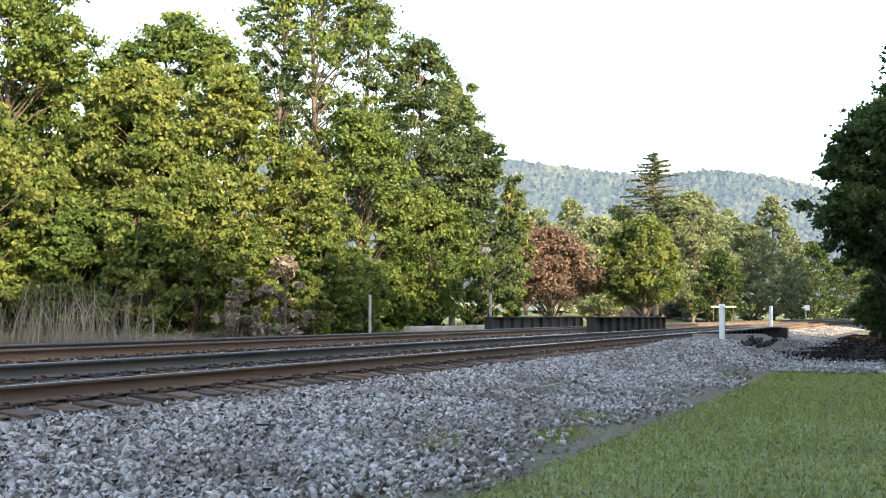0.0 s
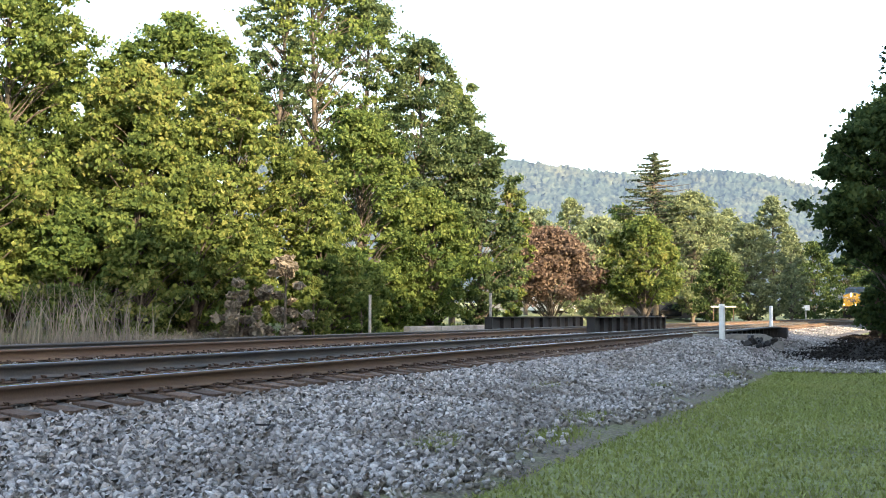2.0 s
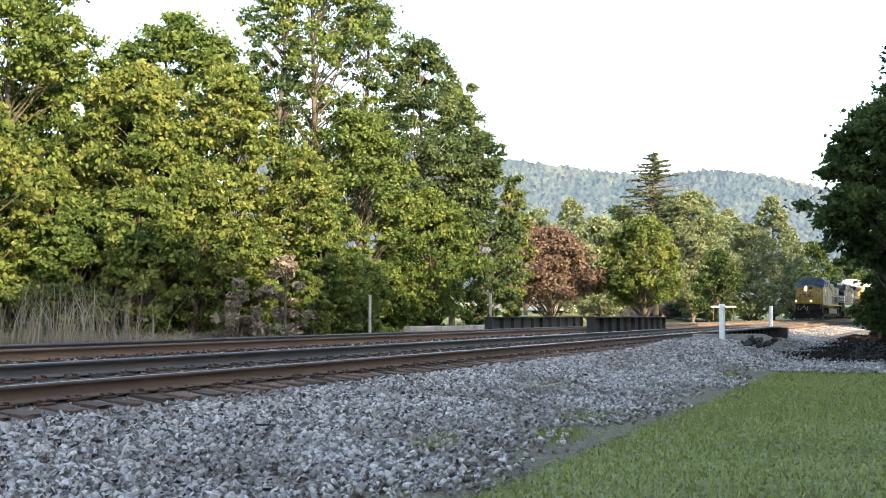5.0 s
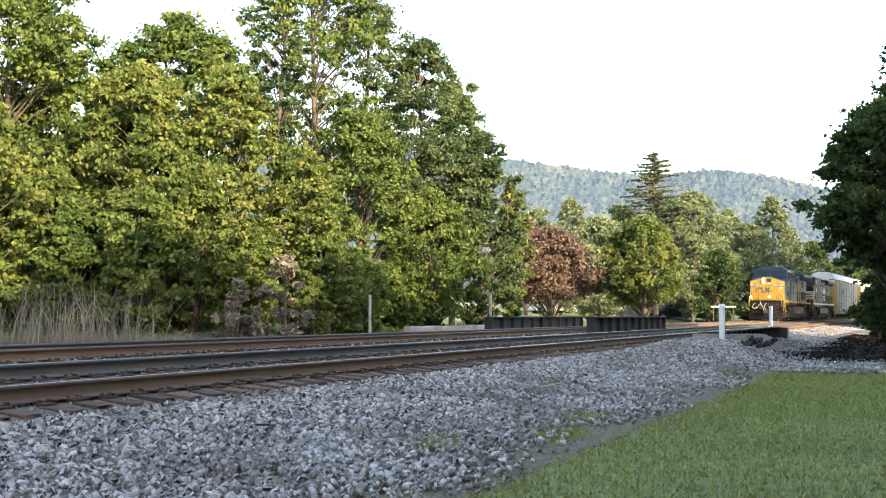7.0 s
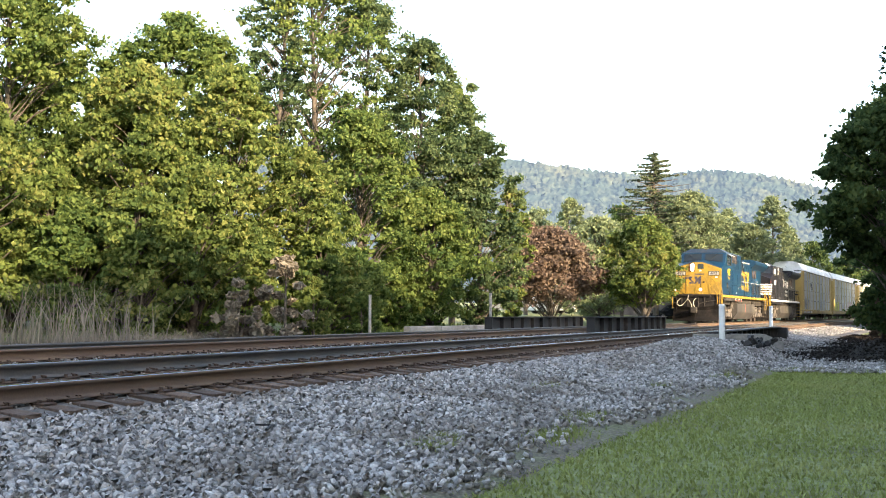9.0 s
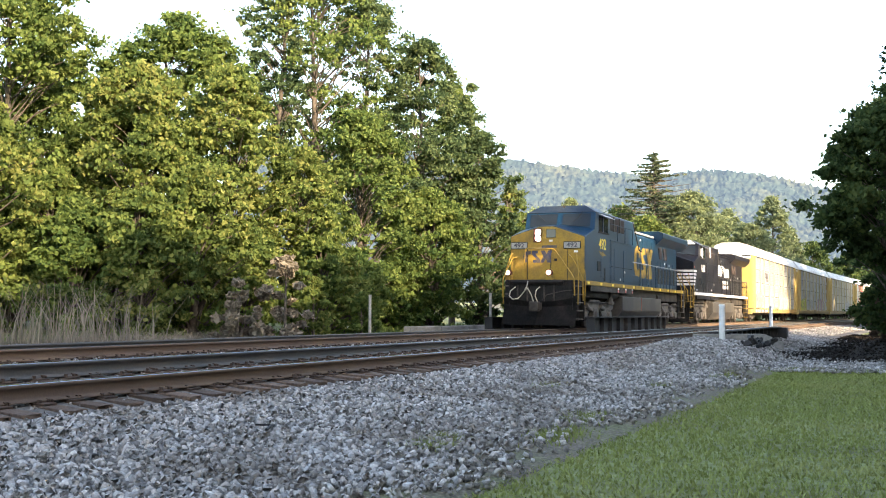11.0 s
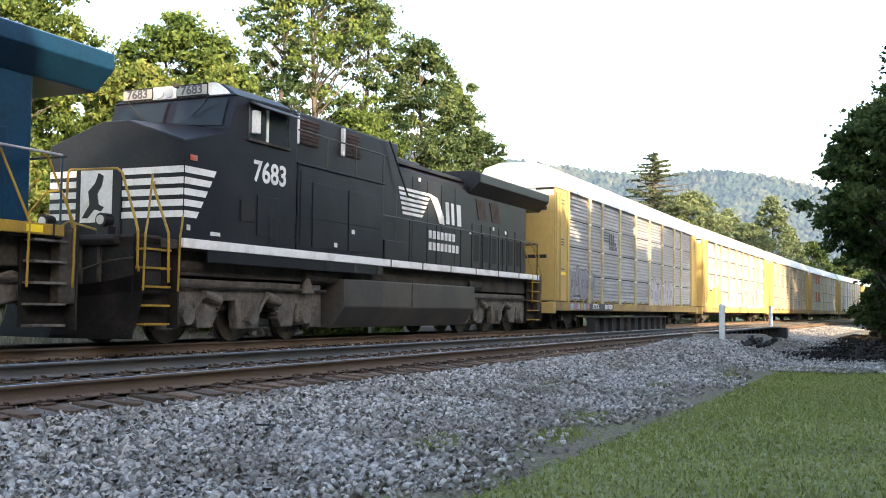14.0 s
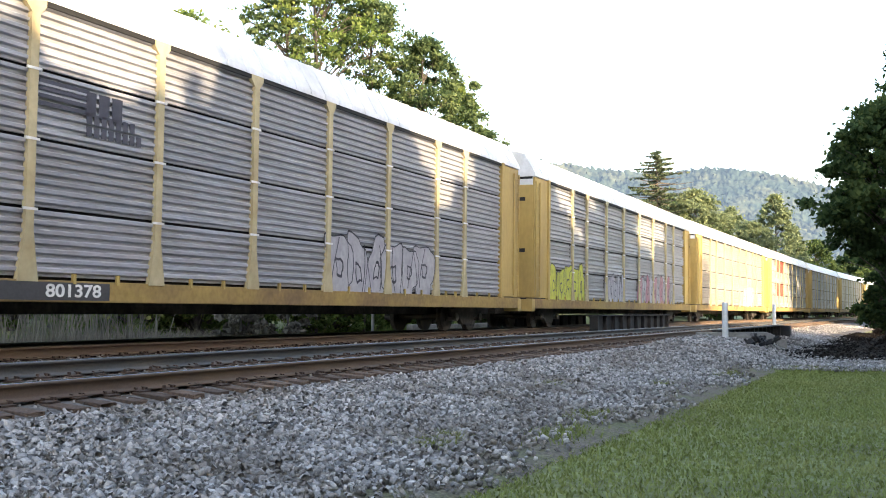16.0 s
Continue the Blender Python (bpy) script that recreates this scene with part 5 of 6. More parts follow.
        for y in (-0.38, -0.13):
            part("headlight", rod(fresh(), (7.72, y, 4.93), (7.76, y, 4.93), 0.105, n=16), T["lens"], lo, "unlit round headlight")
    # wide lower body behind the cab, ledge, upper hood with intake screens
    for sy in (1, -1):
        y0, y1 = (0.9, 1.5) if sy > 0 else (-1.5, -0.9)
        part("equipment_cabinet", box(fresh(), 1.55, 5.5, y0, y1, 1.86, 3.72, 0.02), body, lo)
        part("ledge", box(fresh(), 1.5, 5.55, min(sy * 1.18, sy * 1.53), max(sy * 1.18, sy * 1.53), 3.72, 3.76, 0.008), body, lo)
        ya, yb = min(sy * 1.5, sy * 1.515), max(sy * 1.5, sy * 1.515)
        for x0, x1, z0, z1 in ((5.0, 5.4, 2.0, 3.6), (3.4, 4.9, 2.0, 3.4), (1.8, 3.3, 2.0, 3.4), (6.2, 7.0, 2.1, 2.9)):
            part("access_door", box(fresh(), x0, x1, ya, yb, z0, z1, 0.005), body, lo)
        for x0, x1, z0, z1 in ((7.1, 7.55, 2.35, 2.75), (6.35, 6.55, 1.95, 2.5)):
            part("vent", box(fresh(), x0, x1, ya, yb + 0.005 * sy if sy > 0 else yb, z0, z1), T["dark"], lo)
        ledger = fresh()
        rod(ledger, (1.7, sy * 1.51, 2.62), (5.4, sy * 1.51, 2.62), 0.012)
        part("seam", ledger, T["dark"], lo)
        for i, (x0, x1) in enumerate(((4.35, 5.2), (3.35, 4.15), (2.45, 3.2))):
            if not lead and i == 1:
                continue
            sc = part("intake_screen", box(fresh(), x0, x1, min(sy * 1.28, sy * 1.31), max(sy * 1.28, sy * 1.31), 4.22, 4.8, 0.01), T["louver"], lo, "rusty brown intake screen")
            for k in range(7):
                part("slat", box(fresh(), x0, x1, min(sy * 1.31, sy * 1.33), max(sy * 1.31, sy * 1.33), 4.25 + k * 0.08, 4.28 + k * 0.08), T["louver"], sc)
            part("screen_post", box(fresh(), x1 + 0.03, x1 + 0.12, min(sy * 1.28, sy * 1.35), max(sy * 1.28, sy * 1.35), 4.2, 4.84), trim if not lead else T["tank"], lo)
        bm = fresh()
        pipe(bm, [(5.5, sy * 1.5, 4.45), (1.4, sy * 1.5, 4.45)], 0.02)
        for x in (4.3, 3.0, 1.6):
            rod(bm, (x, sy * 1.5, 3.76), (x, sy * 1.5, 4.45), 0.018)
        part("upper_handrail", bm, T["roof_grey"] if lead else T["tank"], lo)
        part("sloping_rail", pipe(fresh(), [(1.0, sy * 1.36, 4.9), (0.1, sy * 1.45, 3.6), (-0.3, sy * 1.5, 3.55)], 0.025), T["dark"], lo)
    part("upper_hood", box(fresh(), 0.35, 5.5, -1.28, 1.28, 1.86, 4.92, 0.05), body, lo)
    part("engine_hood", prism(fresh(), [(-1.18, 1.86), (-1.18, 4.36), (-0.95, 4.54), (0.95, 4.54), (1.18, 4.36), (1.18, 1.86)], -9.75, 0.35, "x", 0.02), body, lo)
    # Pale grey on the blue engine stands in for sun glare along the hood.
    part("roof_strip", box(fresh(), -4.3, 0.2, 0.9, 1.16, 4.46, 4.56, 0.01), T["rail_grey"] if lead else T["black"], lo)
    part("warning_bell", rod(fresh(), (4.75, 1.3, 1.0), (4.75, 1.3, 1.32), 0.17, 0.07, 16), T["truck"], lo)
    for x in (4.3, 3.0, 1.8):
        part("red_reflector", box(fresh(), x - 0.1, x + 0.1, 1.54, 1.548, 1.52, 1.7), T["red"] if lead else T["under"], lo)
        part("white_reflector", box(fresh(), x - 0.1, x + 0.1, 1.541, 1.55, 1.64, 1.71), T["white"] if lead else T["under"], lo)
    part("exhaust_stack", box(fresh(), -2.6, -1.3, -0.5, 0.5, 4.54, 4.85, 0.06), roof, lo)
    part("roof_fan", rod(fresh(), (-0.7, 0, 4.5), (-0.7, 0, 4.75), 0.5, n=20), roof, lo)
    # radiator wings
    part("radiator_wing", prism(fresh(), [(-1.56, 4.5), (-1.56, 4.76), (-1.3, 4.86), (1.3, 4.86), (1.56, 4.76), (1.56, 4.5), (1.2, 4.16), (-1.2, 4.16)], -11.1, -4.6, "x", 0.02), T["blue"] if lead else T["black"], lo)
    for sy in (1, -1):
        y = sy * 1.18
        ya, yb = min(y, y + sy * 0.02), max(y, y + sy * 0.02)
        for i in range(2):
            x = -6.1 - i * 1.15
            part("radiator_screen", prism(fresh(), [(x, 3.45), (x + 0.7, 3.45), (x + 0.95, 4.05), (x + 0.25, 4.05)], ya, yb), T["louver"], lo)
        for i in range(6):
            x = -5.2 - i * 0.75
            part("hood_door", box(fresh(), x - 0.32, x + 0.32, ya, yb, 1.95, 3.3, 0.006), body, lo)
            v = part("door_vent", box(fresh(), x - 0.2, x + 0.2, min(y + sy * 0.02, y + sy * 0.026), max(y + sy * 0.02, y + sy * 0.026), 2.15, 2.95), T["dark"], lo)
        for i in range(5):
            x = -0.2 - i * 0.95
            part("hood_door", box(fresh(), x - 0.42, x + 0.42, ya, min(yb, ya + 0.012), 1.95, 4.2, 0.004), body, lo)
        for x, z in ((0.6, 2.1), (-1.1, 4.12), (-4.7, 2.95), (-6.6, 3.2), (-7.7, 3.15), (3.1, 2.4), (3.9, 2.05)):
            yy = sy * (1.52 if x > 1.5 else 1.21)
            part("notice", box(fresh(), x - 0.07, x + 0.07, min(yy, yy + sy * 0.006), max(yy, yy + sy * 0.006), z, z + 0.1), T["white"], lo)
        part("gearbox_case", box(fresh(), 0.2, 1.3, min(sy * 1.18, sy * 1.42), max(sy * 1.18, sy * 1.42), 1.86, 2.4, 0.02), body, lo)
        handrail(lo, T["rail_grey"] if lead else T["tank"], 1.7, -10.1, sy * 1.47, 1.86, 2.98, 1.6, body)
        if not lead:
            part("end_rail", pipe(fresh(), [(-10.2, sy * 1.4, 1.9), (-10.5, sy * 1.4, 2.6), (-10.3, sy * 1.2, 2.95), (-10.2, sy * 0.6, 2.95)], 0.025), T["yellow"], lo)
    part("rear_rail", pipe(fresh(), [(-10.2, 1.45, 2.98), (-10.25, 0.5, 2.98), (-10.25, -0.5, 2.98), (-10.2, -1.45, 2.98)], 0.022), T["tank"], lo)
    part("bell", rod(fresh(), (8.0, 0.2, 5.0), (7.9, 0.2, 5.0), 0.05), T["under"], cab)
    # marks
    if lead:
        letter("cab_number", "492", 0.62, T["bright"], lo, 6.75, 1.502, 3.47, SIDE, 1.15, "yellow road number")
        decal("bolt_mark", [(7.35, 3.2), (6.75, 3.12), (6.8, 3.2), (6.15, 3.02), (6.72, 3.02), (6.66, 2.94), (7.0, 3.05), (6.95, 2.98)], T["yellow"], lo, 1.502)
        y = 1.195
        big = [[(0.05, 3.4), (-0.15, 3.72), (-0.55, 3.88), (-1.05, 3.8), (-1.2, 3.6), (-1.2, 3.3), (-0.9, 3.3), (-0.85, 3.5), (-0.55, 3.55), (-0.4, 3.3), (-0.4, 2.85), (-0.6, 2.65), (-0.9, 2.8), (-1.2, 2.75), (-1.1, 2.45),
                (-0.55, 2.3), (-0.15, 2.45), (0.05, 2.8)],
               [(-1.35, 3.65), (-1.75, 3.84), (-2.2, 3.8), (-2.25, 3.5), (-1.95, 3.5), (-1.7, 3.45), (-1.85, 3.28), (-2.35, 3.0), (-2.4, 2.6), (-2.1, 2.34), (-1.45, 2.32), (-1.35, 2.75), (-1.75, 2.72), (-1.95, 2.82), (-1.5, 3.08), (-1.3, 3.3)],
               [(-2.3, 3.84), (-2.9, 3.84), (-3.05, 3.5), (-3.2, 3.84), (-3.75, 3.84), (-3.75, 3.66), (-3.4, 3.1), (-3.7, 2.55), (-3.7, 2.34), (-3.0, 2.34), (-2.9, 2.65), (-2.78, 2.34), (-2.45, 2.34), (-2.8, 3.08)]]
        for pts in big:
            decal("side_mark", pts, T["yellow"], lo, y, "large yellow mark in plain shapes")
    else:
        letter("cab_number", "7683", 0.58, T["white"], lo, 6.55, 1.502, 3.36, SIDE, 1.05, "white road number")
        y = 1.2
        for i in range(6):
            z = 3.86 - i * 0.125
            decal("side_mark", [(0.15 - i * 0.05, z), (-1.9 + i * 0.1, z), (-1.8 + i * 0.1, z - 0.075), (0.12 - i * 0.05, z - 0.075)], T["white"], lo, y)
        decal("side_mark", [(-1.75, 3.86), (-2.3, 3.78), (-2.75, 3.3), (-2.8, 3.08), (-2.45, 3.1), (-2.2, 3.45)], T["white"], lo, y)
        for x, wd in ((-2.85, 0.24), (-3.25, 0.2), (-3.65, 0.3)):
            decal("side_mark", [(x, 3.74), (x - wd, 3.74), (x - wd - 0.08, 3.12), (x - 0.08, 3.12)], T["white"], lo, y)
        for z, n in ((2.86, 7), (2.54, 8)):
            for i in range(n):
                x = -1.75 - i * 0.27
                decal("name_bar", [(x, z), (x - 0.19, z), (x - 0.19, z - 0.22), (x, z - 0.22)], T["white"], lo, y)
    return lo


# ---- auto rack cars ----
BAYS = [1, 0.667, 1, 1, 1, 1, 1, 0.667, 1]
PITCH = 2.855
_panels = {}


def rack_panel(length, height, style, material):
    """One pressed side panel with horizontal ribs, sharing its mesh with its likes."""
    key = (length, height, style, material.name)
    if key not in _panels:
        rows, n = [], 7
        for i in range(n):
            z0, dz = height * i / n, height / n
            if style == "slots" and 3 <= i <= 6:
                rows += [(0.0, z0), (0.0, z0 + dz * 0.55), (-0.06, z0 + dz * 0.6), (-0.06, z0 + dz * 0.98)]
            else:
                rows += [(0.0, z0), (0.0, z0 + dz * 0.34), (0.05, z0 + dz * 0.5), (0.05, z0 + dz * 0.84)]
        rows.append((0.0, height))
        co = [(x, y, z) for y, z in rows for x in (-length / 2, length / 2)]
        co += [(x, -0.05, z) for z in (0.0, height) for x in (-length / 2, length / 2)]
        k = len(rows)
        f = [(2 * i, 2 * i + 2, 2 * i + 3, 2 * i + 1) for i in range(k - 1)]
        b = 2 * k
        f += [(b, b + 1, b + 3, b + 2), (0, 1, b + 1, b), (2 * k - 2, b + 2, b + 3, 2 * k - 1)]
        _panels[key] = mesh_of("side_panel", co, f, material)
    return _panels[key]


def rack_truck(parent, cx, rolls):
    t = empty("truck", Matrix.Translation((cx, 0, 0)))
    t.parent = parent
    for sy in (1, -1):
        bm = fresh()
        prism(bm, [(-1.15, 0.62), (-0.95, 0.68), (-0.4, 0.86), (0.4, 0.86), (0.95, 0.68), (1.15, 0.62), (1.1, 0.42), (0.6, 0.42), (0.35, 0.2), (-0.35, 0.2), (-0.6, 0.42), (-1.1, 0.42)],
              min(sy * 0.95, sy * 1.1), max(sy * 0.95, sy * 1.1), bevel=0.02)
        part("side_frame", bm, T["under"], t)
        for ax in (0.89, -0.89):
            part("axle_cap", rod(fresh(), (ax, sy * 0.9, 0.42), (ax, sy * 1.16, 0.42), 0.11, n=12), T["truck"], t)
        b = fresh()
        for q in (-0.2, 0, 0.2):
            rod(b, (q, sy * 1.0, 0.3), (q, sy * 1.0, 0.62), 0.07, n=10)
        part("spring", b, T["truck"], t)
    part("bolster", box(fresh(), -0.25, 0.25, -1.1, 1.1, 0.55, 0.8, 0.02), T["under"], t)
    for ax in (0.89, -0.89):
        w = part("wheelset", WHEEL_SMALL, None, t, "", pose(ax, 0, 0.42))
        if rolls:
            WHEELS.append((w, ax, 0.42))


def spray(parent, x, z, w, h, colours, seed, y=1.56):
    """Sprayed paint: a row of rounded worn shapes, each with a dark outline and inner strokes, that cannot be read."""
    r = random.Random(seed)
    n = max(3, round(w / max(0.45, h * 0.5)))
    for i in range(n):
        cx, cz = x - w * (i + 0.5) / n, z + h * (0.5 + r.uniform(-0.06, 0.06))
        hw, hh, ph, lean = w / n * r.uniform(0.52, 0.68), h * r.uniform(0.38, 0.5), r.uniform(0, 6), r.uniform(-0.25, 0.25)
        ring = []
        for k in range(30):
            t = k * 6.2832 / 30
            c0, s0 = math.cos(t), math.sin(t)
            e = 1 + 0.14 * math.sin(3 * t + ph) + 0.1 * math.sin(5 * t + 2 * ph)
            px, pz = math.copysign(abs(c0) ** 0.6, c0) * hw * e, math.copysign(abs(s0) ** 0.6, s0) * hh * e
            ring.append((px + lean * pz, pz))
        lift = 0.003 + 0.0012 * i
        decal("sprayed_patch", [(cx + px, max(0.72, cz + pz)) for px, pz in ring], T[colours[i % len(colours)]], parent, y, "", lift)
        bm = fresh()
        for big, small in ((1.0, 0.95), (0.28, 0.2)) if h > 0.6 else ((1.0, 0.88),):
            a = [bm.verts.new((cx + px * big, y + lift + 0.003, max(0.72, cz + pz * big))) for px, pz in ring]
            b = [bm.verts.new((cx + px * small, y + lift + 0.003, max(0.725, cz + pz * small))) for px, pz in ring]
            for k in range(30):
                bm.faces.new((a[k], b[k], b[(k + 1) % 30], a[(k + 1) % 30]))
        if h > 0.6:
            q = r.uniform(-0.3, 0.3)
            path = [(cx + hw * (q + 0.35 * math.sin(2.2 * u + ph)), cz + hh * (0.85 - 1.5 * u)) for u in (k / 9 for k in range(10))]
            va = [bm.verts.new((px - 0.018, y + lift + 0.003, max(0.72, pz))) for px, pz in path]
            vb = [bm.verts.new((px + 0.018, y + lift + 0.003, max(0.72, pz))) for px, pz in path]
            for k in range(9):
                bm.faces.new((va[k], vb[k], vb[k + 1], va[k + 1]))
        bmesh.ops.solidify(bm, geom=bm.faces[:], thickness=0.002)
        part("sprayed_line", bm, T["print_dark"], parent)["kind"] = "stuff"


def rack_car(i):
    galv = T["galv_sun_tint"] if i in (2, 5, 6) else T["galv"]
    paint = T["rack_yellow"]
    c = empty("auto_rack_car", None, ("tall auto rack car with grey ribbed panels and yellow posts", "tall auto rack car with slotted grey panels and sprayed paint", "tall auto rack car with grey panels tinted as if sunlit and a yellow frame",
                                      "tall auto rack car with faded red patches on grey panels")[min(i, 3)], "rail car", "auto rack cars of the train")
    far = i > 5
    # flat car
    for sy in (1, -1):
        part("side_sill", box(fresh(), -13.65, 13.65, min(sy * 1.35, sy * 1.58), max(sy * 1.35, sy * 1.58), 0.7, 1.03, 0.015), T["rack_sill"], c, "yellow-brown side sill, scuffed")
    part("floor", box(fresh(), -13.6, 13.6, -1.35, 1.35, 0.85, 1.06, 0.01), T["under"], c)
    part("center_sill", box(fresh(), -13.9, 13.9, -0.35, 0.35, 0.5, 0.85, 0.01), T["under"], c)
    for sx in (1, -1):
        bm = box(fresh(), min(sx * 13.6, sx * 14.1), max(sx * 13.6, sx * 14.1), -0.13, 0.13, 0.7, 0.98, 0.02)
        box(bm, min(sx * 14.0, sx * 14.28), max(sx * 14.0, sx * 14.28), -0.2, 0.2, 0.66, 1.02, 0.03)
        part("coupler", bm, T["under"], c)
        rack_truck(c, sx * 10.4, i < 4)
        # end doors, upper white panel, ladder, corner post
        for sy in (1, -1):
            d = part("end_door", box(fresh(), min(sx * 13.3, sx * 13.42), max(sx * 13.3, sx * 13.42), min(sy * 0.02, sy * 1.5), max(sy * 0.02, sy * 1.5), 1.06, 4.9, 0.03), paint, c, "yellow end door with a dark latch")
            for z in (2.6, 4.35):
                part("door_slot", box(fresh(), min(sx * 13.42, sx * 13.43), max(sx * 13.42, sx * 13.43), sy * 0.78 - 0.45, sy * 0.78 + 0.45, z, z + 0.13), T["dark"], d)
            part("latch", box(fresh(), min(sx * 13.42, sx * 13.47), max(sx * 13.42, sx * 13.47), min(sy * 0.03, sy * 0.1), max(sy * 0.03, sy * 0.1), 3.5, 4.2, 0.01), T["under"], d)
            part("end_side", box(fresh(), min(sx * 11.95, sx * 13.42), max(sx * 11.95, sx * 13.42), min(sy * 1.5, sy * 1.56), max(sy * 1.5, sy * 1.56), 1.06, 5.16, 0.01), paint, c)
            part("end_post", box(fresh(), min(sx * 11.85, sx * 12.05), max(sx * 11.85, sx * 12.05), min(sy * 1.5, sy * 1.62), max(sy * 1.5, sy * 1.62), 1.0, 5.2, 0.01), paint, c)
            lad = part("ladder", pipe(fresh(), [(sx * 13.38, sy * 1.6, 1.1), (sx * 13.38, sy * 1.6, 5.0)], 0.025), paint, c)
            part("ladder_rail", pipe(fresh(), [(sx * 12.95, sy * 1.6, 1.1), (sx * 12.95, sy * 1.6, 5.0)], 0.025), paint, lad)
            for k in range(9):
                part("rung", rod(fresh(), (sx * 12.95, sy * 1.6, 1.3 + k * 0.44), (sx * 13.38, sy * 1.6, 1.3 + k * 0.44), 0.016, n=6), paint, lad)
        part("end_cap", prism(fresh(), [(-1.5, 4.9), (-1.52, 5.2), (-1.16, 5.92), (-0.6, 6.1), (0.6, 6.1), (1.16, 5.92), (1.52, 5.2), (1.5, 4.9)], min(sx * 13.3, sx * 13.4), max(sx * 13.3, sx * 13.4), "x"), T["roof_white"], c, "white upper end panel")
        part("end_seam", box(fresh(), min(sx * 13.4, sx * 13.44), max(sx * 13.4, sx * 13.44), -0.02, 0.02, 1.1, 5.8), T["dark"], c)
        part("roof_slot", box(fresh(), min(sx * 13.4, sx * 13.41), max(sx * 13.4, sx * 13.41), 0.8, 1.48, 5.1, 5.22), T["dark"], c)
        part("buffer_box", box(fresh(), min(sx * 13.4, sx * 13.7), max(sx * 13.4, sx * 13.7), 1.1, 1.6, 0.6, 1.0, 0.02), paint, c)
    # roof with cross ribs
    outer = [(-1.6, 5.18), (-1.58, 5.3), (-1.2, 5.96), (-0.6, 6.14), (0.6, 6.14), (1.2, 5.96), (1.58, 5.3), (1.6, 5.18)]
    rf = part("roof", prism(fresh(), outer, -13.45, 13.45, "x"), T["roof_white"], c, "pale corrugated steel roof")
    if i < 4:
        for k in range(45):
            x = -13.2 + k * 0.6
            part("roof_rib", prism(fresh(), [(y * 1.004, z + 0.018) for y, z in outer], x - 0.03, x + 0.03, "x"), T["roof_white"], rf)
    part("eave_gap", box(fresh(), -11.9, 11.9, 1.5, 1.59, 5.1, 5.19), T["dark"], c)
    part("far_side", box(fresh(), -11.9, 11.9, -1.56, -1.5, 1.06, 5.18), galv, c)
    # Near-black sheet added behind the panels to paint the shade in their gaps.
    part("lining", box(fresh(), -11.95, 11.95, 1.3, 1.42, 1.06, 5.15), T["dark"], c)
    # near side: posts and ribbed panels
    x = 11.9
    style = "slots" if i in (1, 3) else "ribs"
    for k, bay in enumerate(BAYS):
        w = bay * PITCH
        for row in range(4):
            m = galv
            if i == 3 and k in (1, 2) and row in (1, 3):
                m = T["red"]
            part("side_panel", rack_panel(round(w - 0.1, 3), 0.985, style, m), None, c, "faded red panel" if m is T["red"] else "", Matrix.Translation((x - w / 2, 1.5, 1.08 + row * 1.035)))
        if k:
            bm = prism(fresh(), [(x - 0.2, 1.0), (x + 0.2, 1.0), (x + 0.08, 1.75), (x + 0.08, 4.95), (x + 0.2, 5.08), (x + 0.2, 5.18), (x - 0.2, 5.18), (x - 0.2, 5.08), (x - 0.08, 4.95), (x - 0.08, 1.75)], 1.52, 1.6)
            part("side_post", bm, T["rack_post"], c)
            if i < 2:
                for z in (2.1, 3.13, 4.17):
                    part("clip", box(fresh(), x - 0.14, x + 0.14, 1.58, 1.61, z - 0.06, z - 0.02), T["white"], c)
        if i < 2:
            for q in (0.33, 0.67):
                part("bracket", box(fresh(), x - w * q - 0.03, x - w * q + 0.03, 1.55, 1.6, 0.98, 1.14), paint, c)
        x -= w
    if i == 0:
        for k in range(4):
            z = 4.02 - k * 0.11
            decal("side_mark", [(7.0, z), (5.95 - 0.04 * k, z), (5.98 - 0.04 * k, z - 0.06), (7.0, z - 0.06)], T["print_dark"], c, 1.545)
        for xx, wd in ((6.02, 0.22), (5.74, 0.24), (5.44, 0.24)):
            decal("side_mark", [(xx, 4.0), (xx - wd, 4.0), (xx - wd, 3.62), (xx, 3.62)], T["print_dark"], c, 1.545)
        for z, n in ((3.66, 7), (3.46, 8)):
            for k in range(n):
                xx = 6.0 - k * 0.165
                decal("name_bar", [(xx, z), (xx - 0.12, z), (xx - 0.12, z - 0.16), (xx, z - 0.16)], T["print_dark"], c, 1.545)
        part("number_patch", box(fresh(), 5.42, 9.0, 1.581, 1.59, 0.73, 1.0), T["sill_dark"], c)
        letter("car_number", "801378", 0.27, T["white"], c, 6.2, 1.592, 0.865, SIDE, 1.45, "white car number")
        letter("reporting_mark", "ETTX", 0.27, T["white"], c, 8.15, 1.592, 0.865, SIDE, 1.45, "white reporting mark")
        for x, z, w, m in ((12.55, 4.75, 0.5, "sill_dark"), (12.55, 4.62, 0.42, "sill_dark"), (12.6, 3.3, 0.45, "sill_dark"), (12.6, 3.2, 0.5, "sill_dark"), (12.6, 3.1, 0.38, "sill_dark"), (12.5, 2.2, 0.4, "sill_dark"), (12.5, 2.02, 0.62, "bright")):
            part("stencil_bar", box(fresh(), x - w / 2, x + w / 2, 1.56, 1.566, z, z + (0.1 if m == "bright" else 0.05)), T[m], c)
        spray(c, -1.5, 0.72, 5.3, 1.65, ["spray_white"], 5)
        spray(c, 11.7, 1.12, 3.4, 1.25, ["spray_grey"], 9, 1.558)
        spray(c, 11.6, 0.7, 2.5, 0.33, ["spray_blue", "spray_pink", "spray_white", "rack_yellow"], 12, 1.583)
    elif i == 1:
        spray(c, 11.7, 0.75, 4.2, 1.6, ["spray_lime"], 3)
        spray(c, 4.5, 0.75, 3.3, 1.4, ["spray_white"], 4)
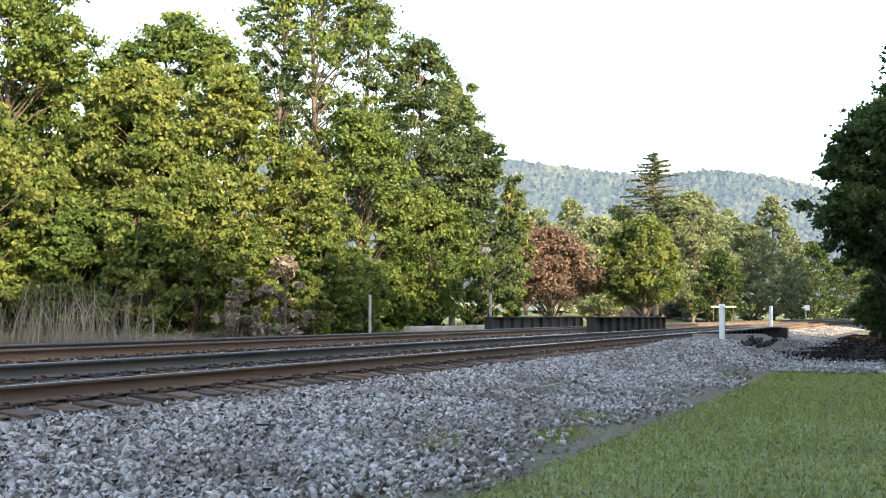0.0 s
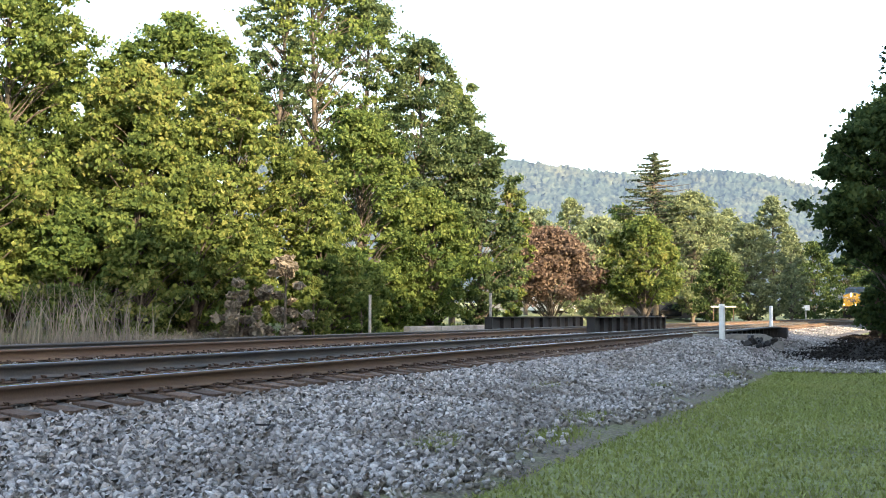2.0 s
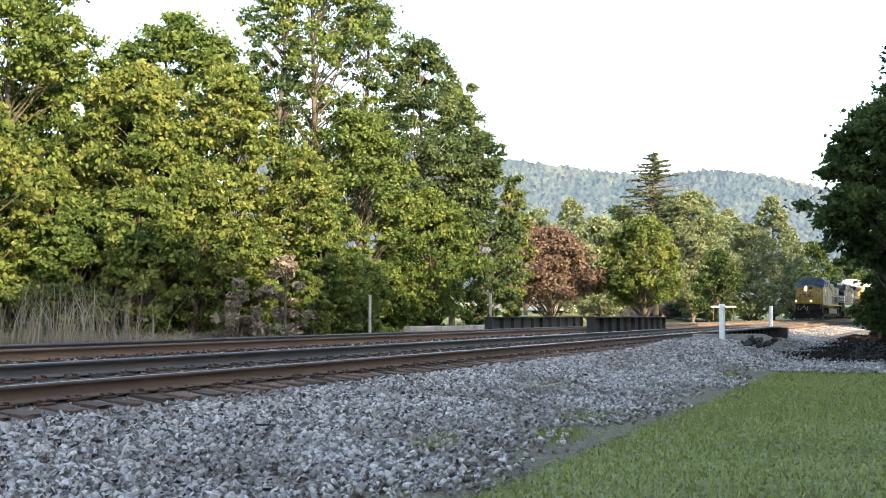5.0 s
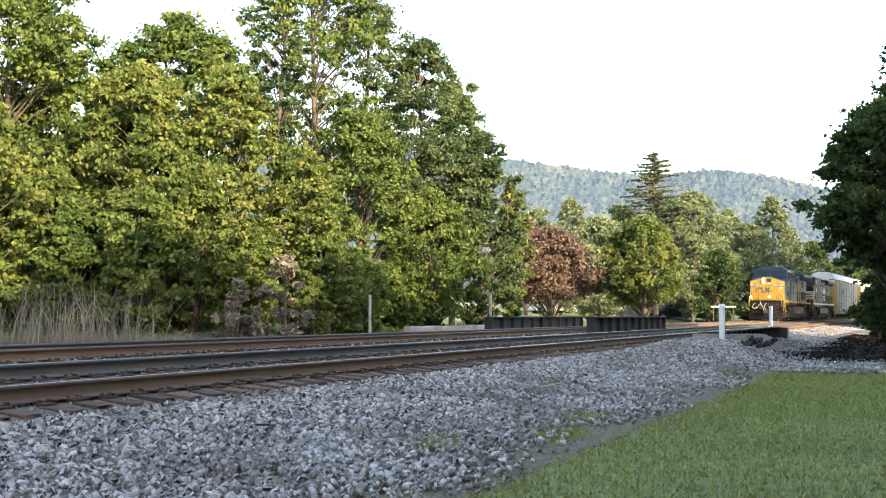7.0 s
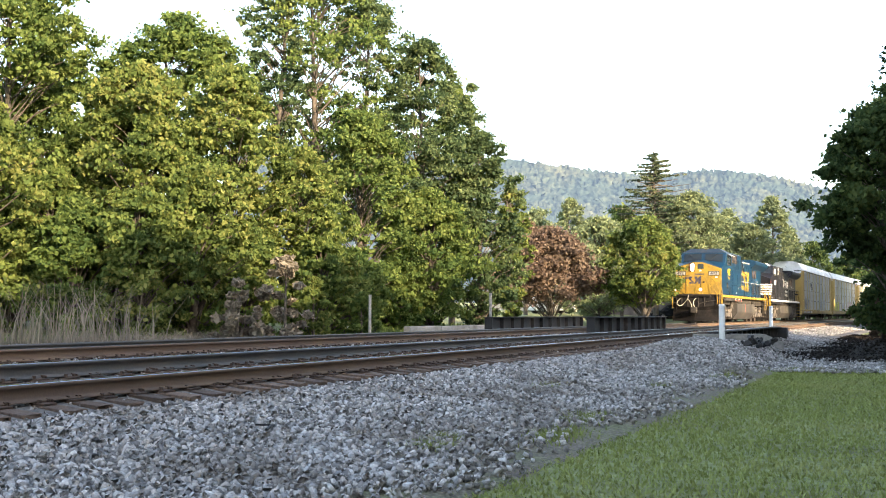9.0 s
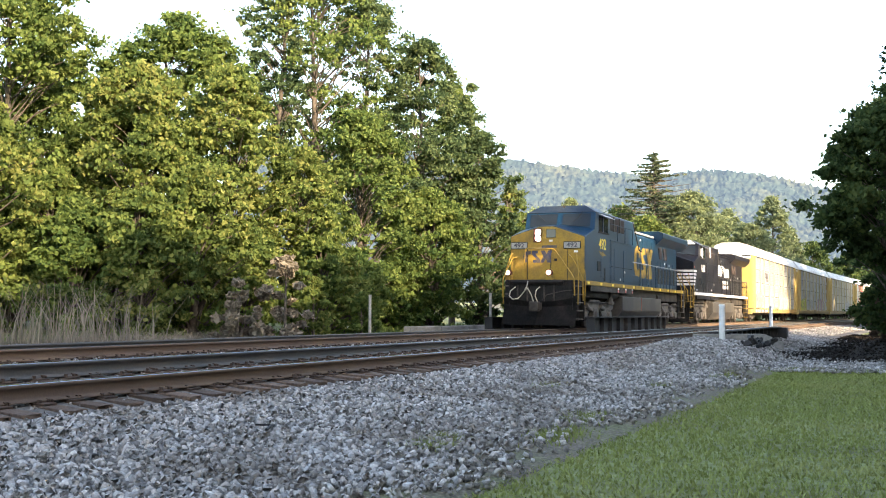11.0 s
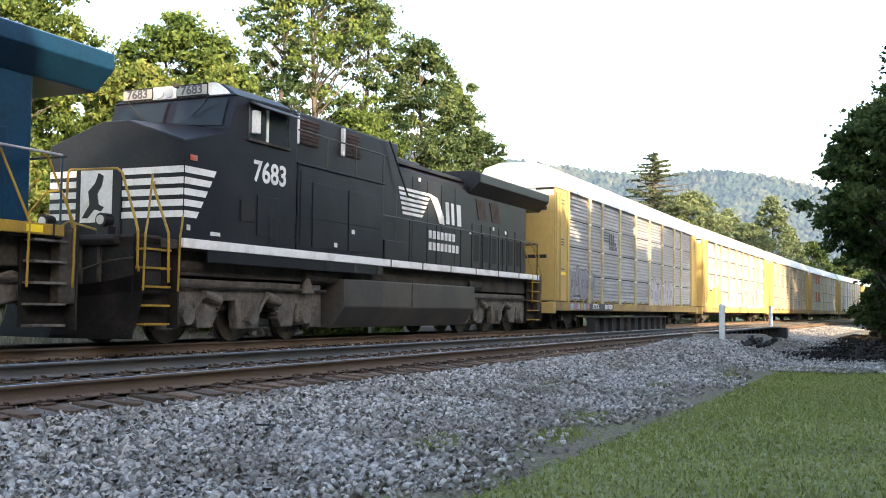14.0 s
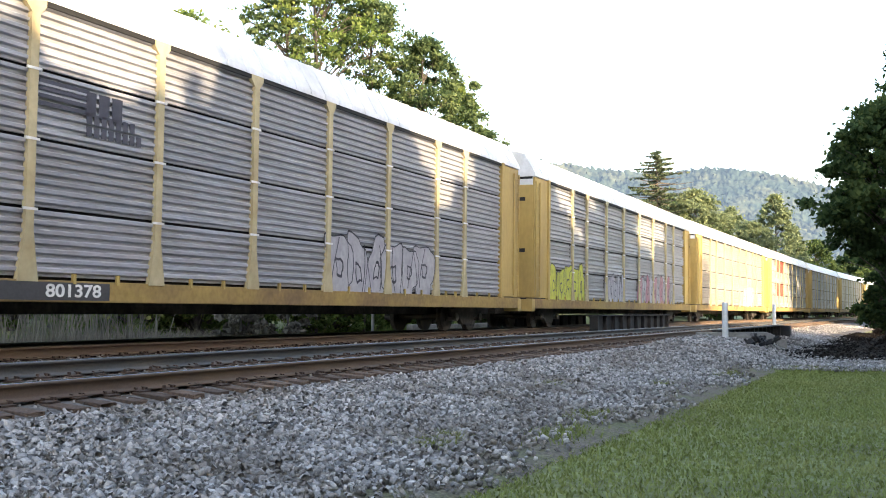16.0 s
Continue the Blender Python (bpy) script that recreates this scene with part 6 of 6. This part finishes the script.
        spray(c, -1.3, 0.8, 7.5, 1.5, ["spray_pink", "galv"], 6)
    elif i == 2:
        spray(c, -3.0, 0.9, 4.0, 1.5, ["spray_white"], 21)
    return c


TRAIN = [(locomotive("blue"), 11.15), (locomotive("black"), 33.45)]
for i in range(9):
    TRAIN.append((rack_car(i), 44.6 + 14.3 + 28.6 * i))

SPEED = 15.618
LAG_T, LAG = (0, 9, 11.2, 12.6, 16), (0.07, 0.07, 0.052, 0.008, 0.0)  # seconds behind the steady speed


def motions():
    """The train runs along the far track at a steady speed, its wheels rolling."""
    for thing, back in TRAIN:
        rows = []
        for k in range(65):
            t = k * 0.25
            s = 14.5 + SPEED * (12.5 - t + float(np.interp(t, LAG_T, LAG))) + back
            a, b = spot(s - 7.5, 0), spot(s + 7.5, 0)
            m = (a + b) / 2
            w = a - b
            rows.append((t, Matrix.Translation((m.x, m.y, 0.75 * math.sin(TILT_FAR))) @ Matrix.Rotation(math.atan2(w.y, w.x), 4, "Z") @ Matrix.Rotation(-TILT_FAR, 4, "X")))
        walk(thing, rows)
    for wheel, x, radius in WHEELS:
        turn = math.degrees(SPEED / FPS / radius)
        walk(wheel, [(k / FPS, pose(x, 0, radius, 0, (turn * k) % 360, 0)) for k in range(16 * FPS + 1)])


motions()
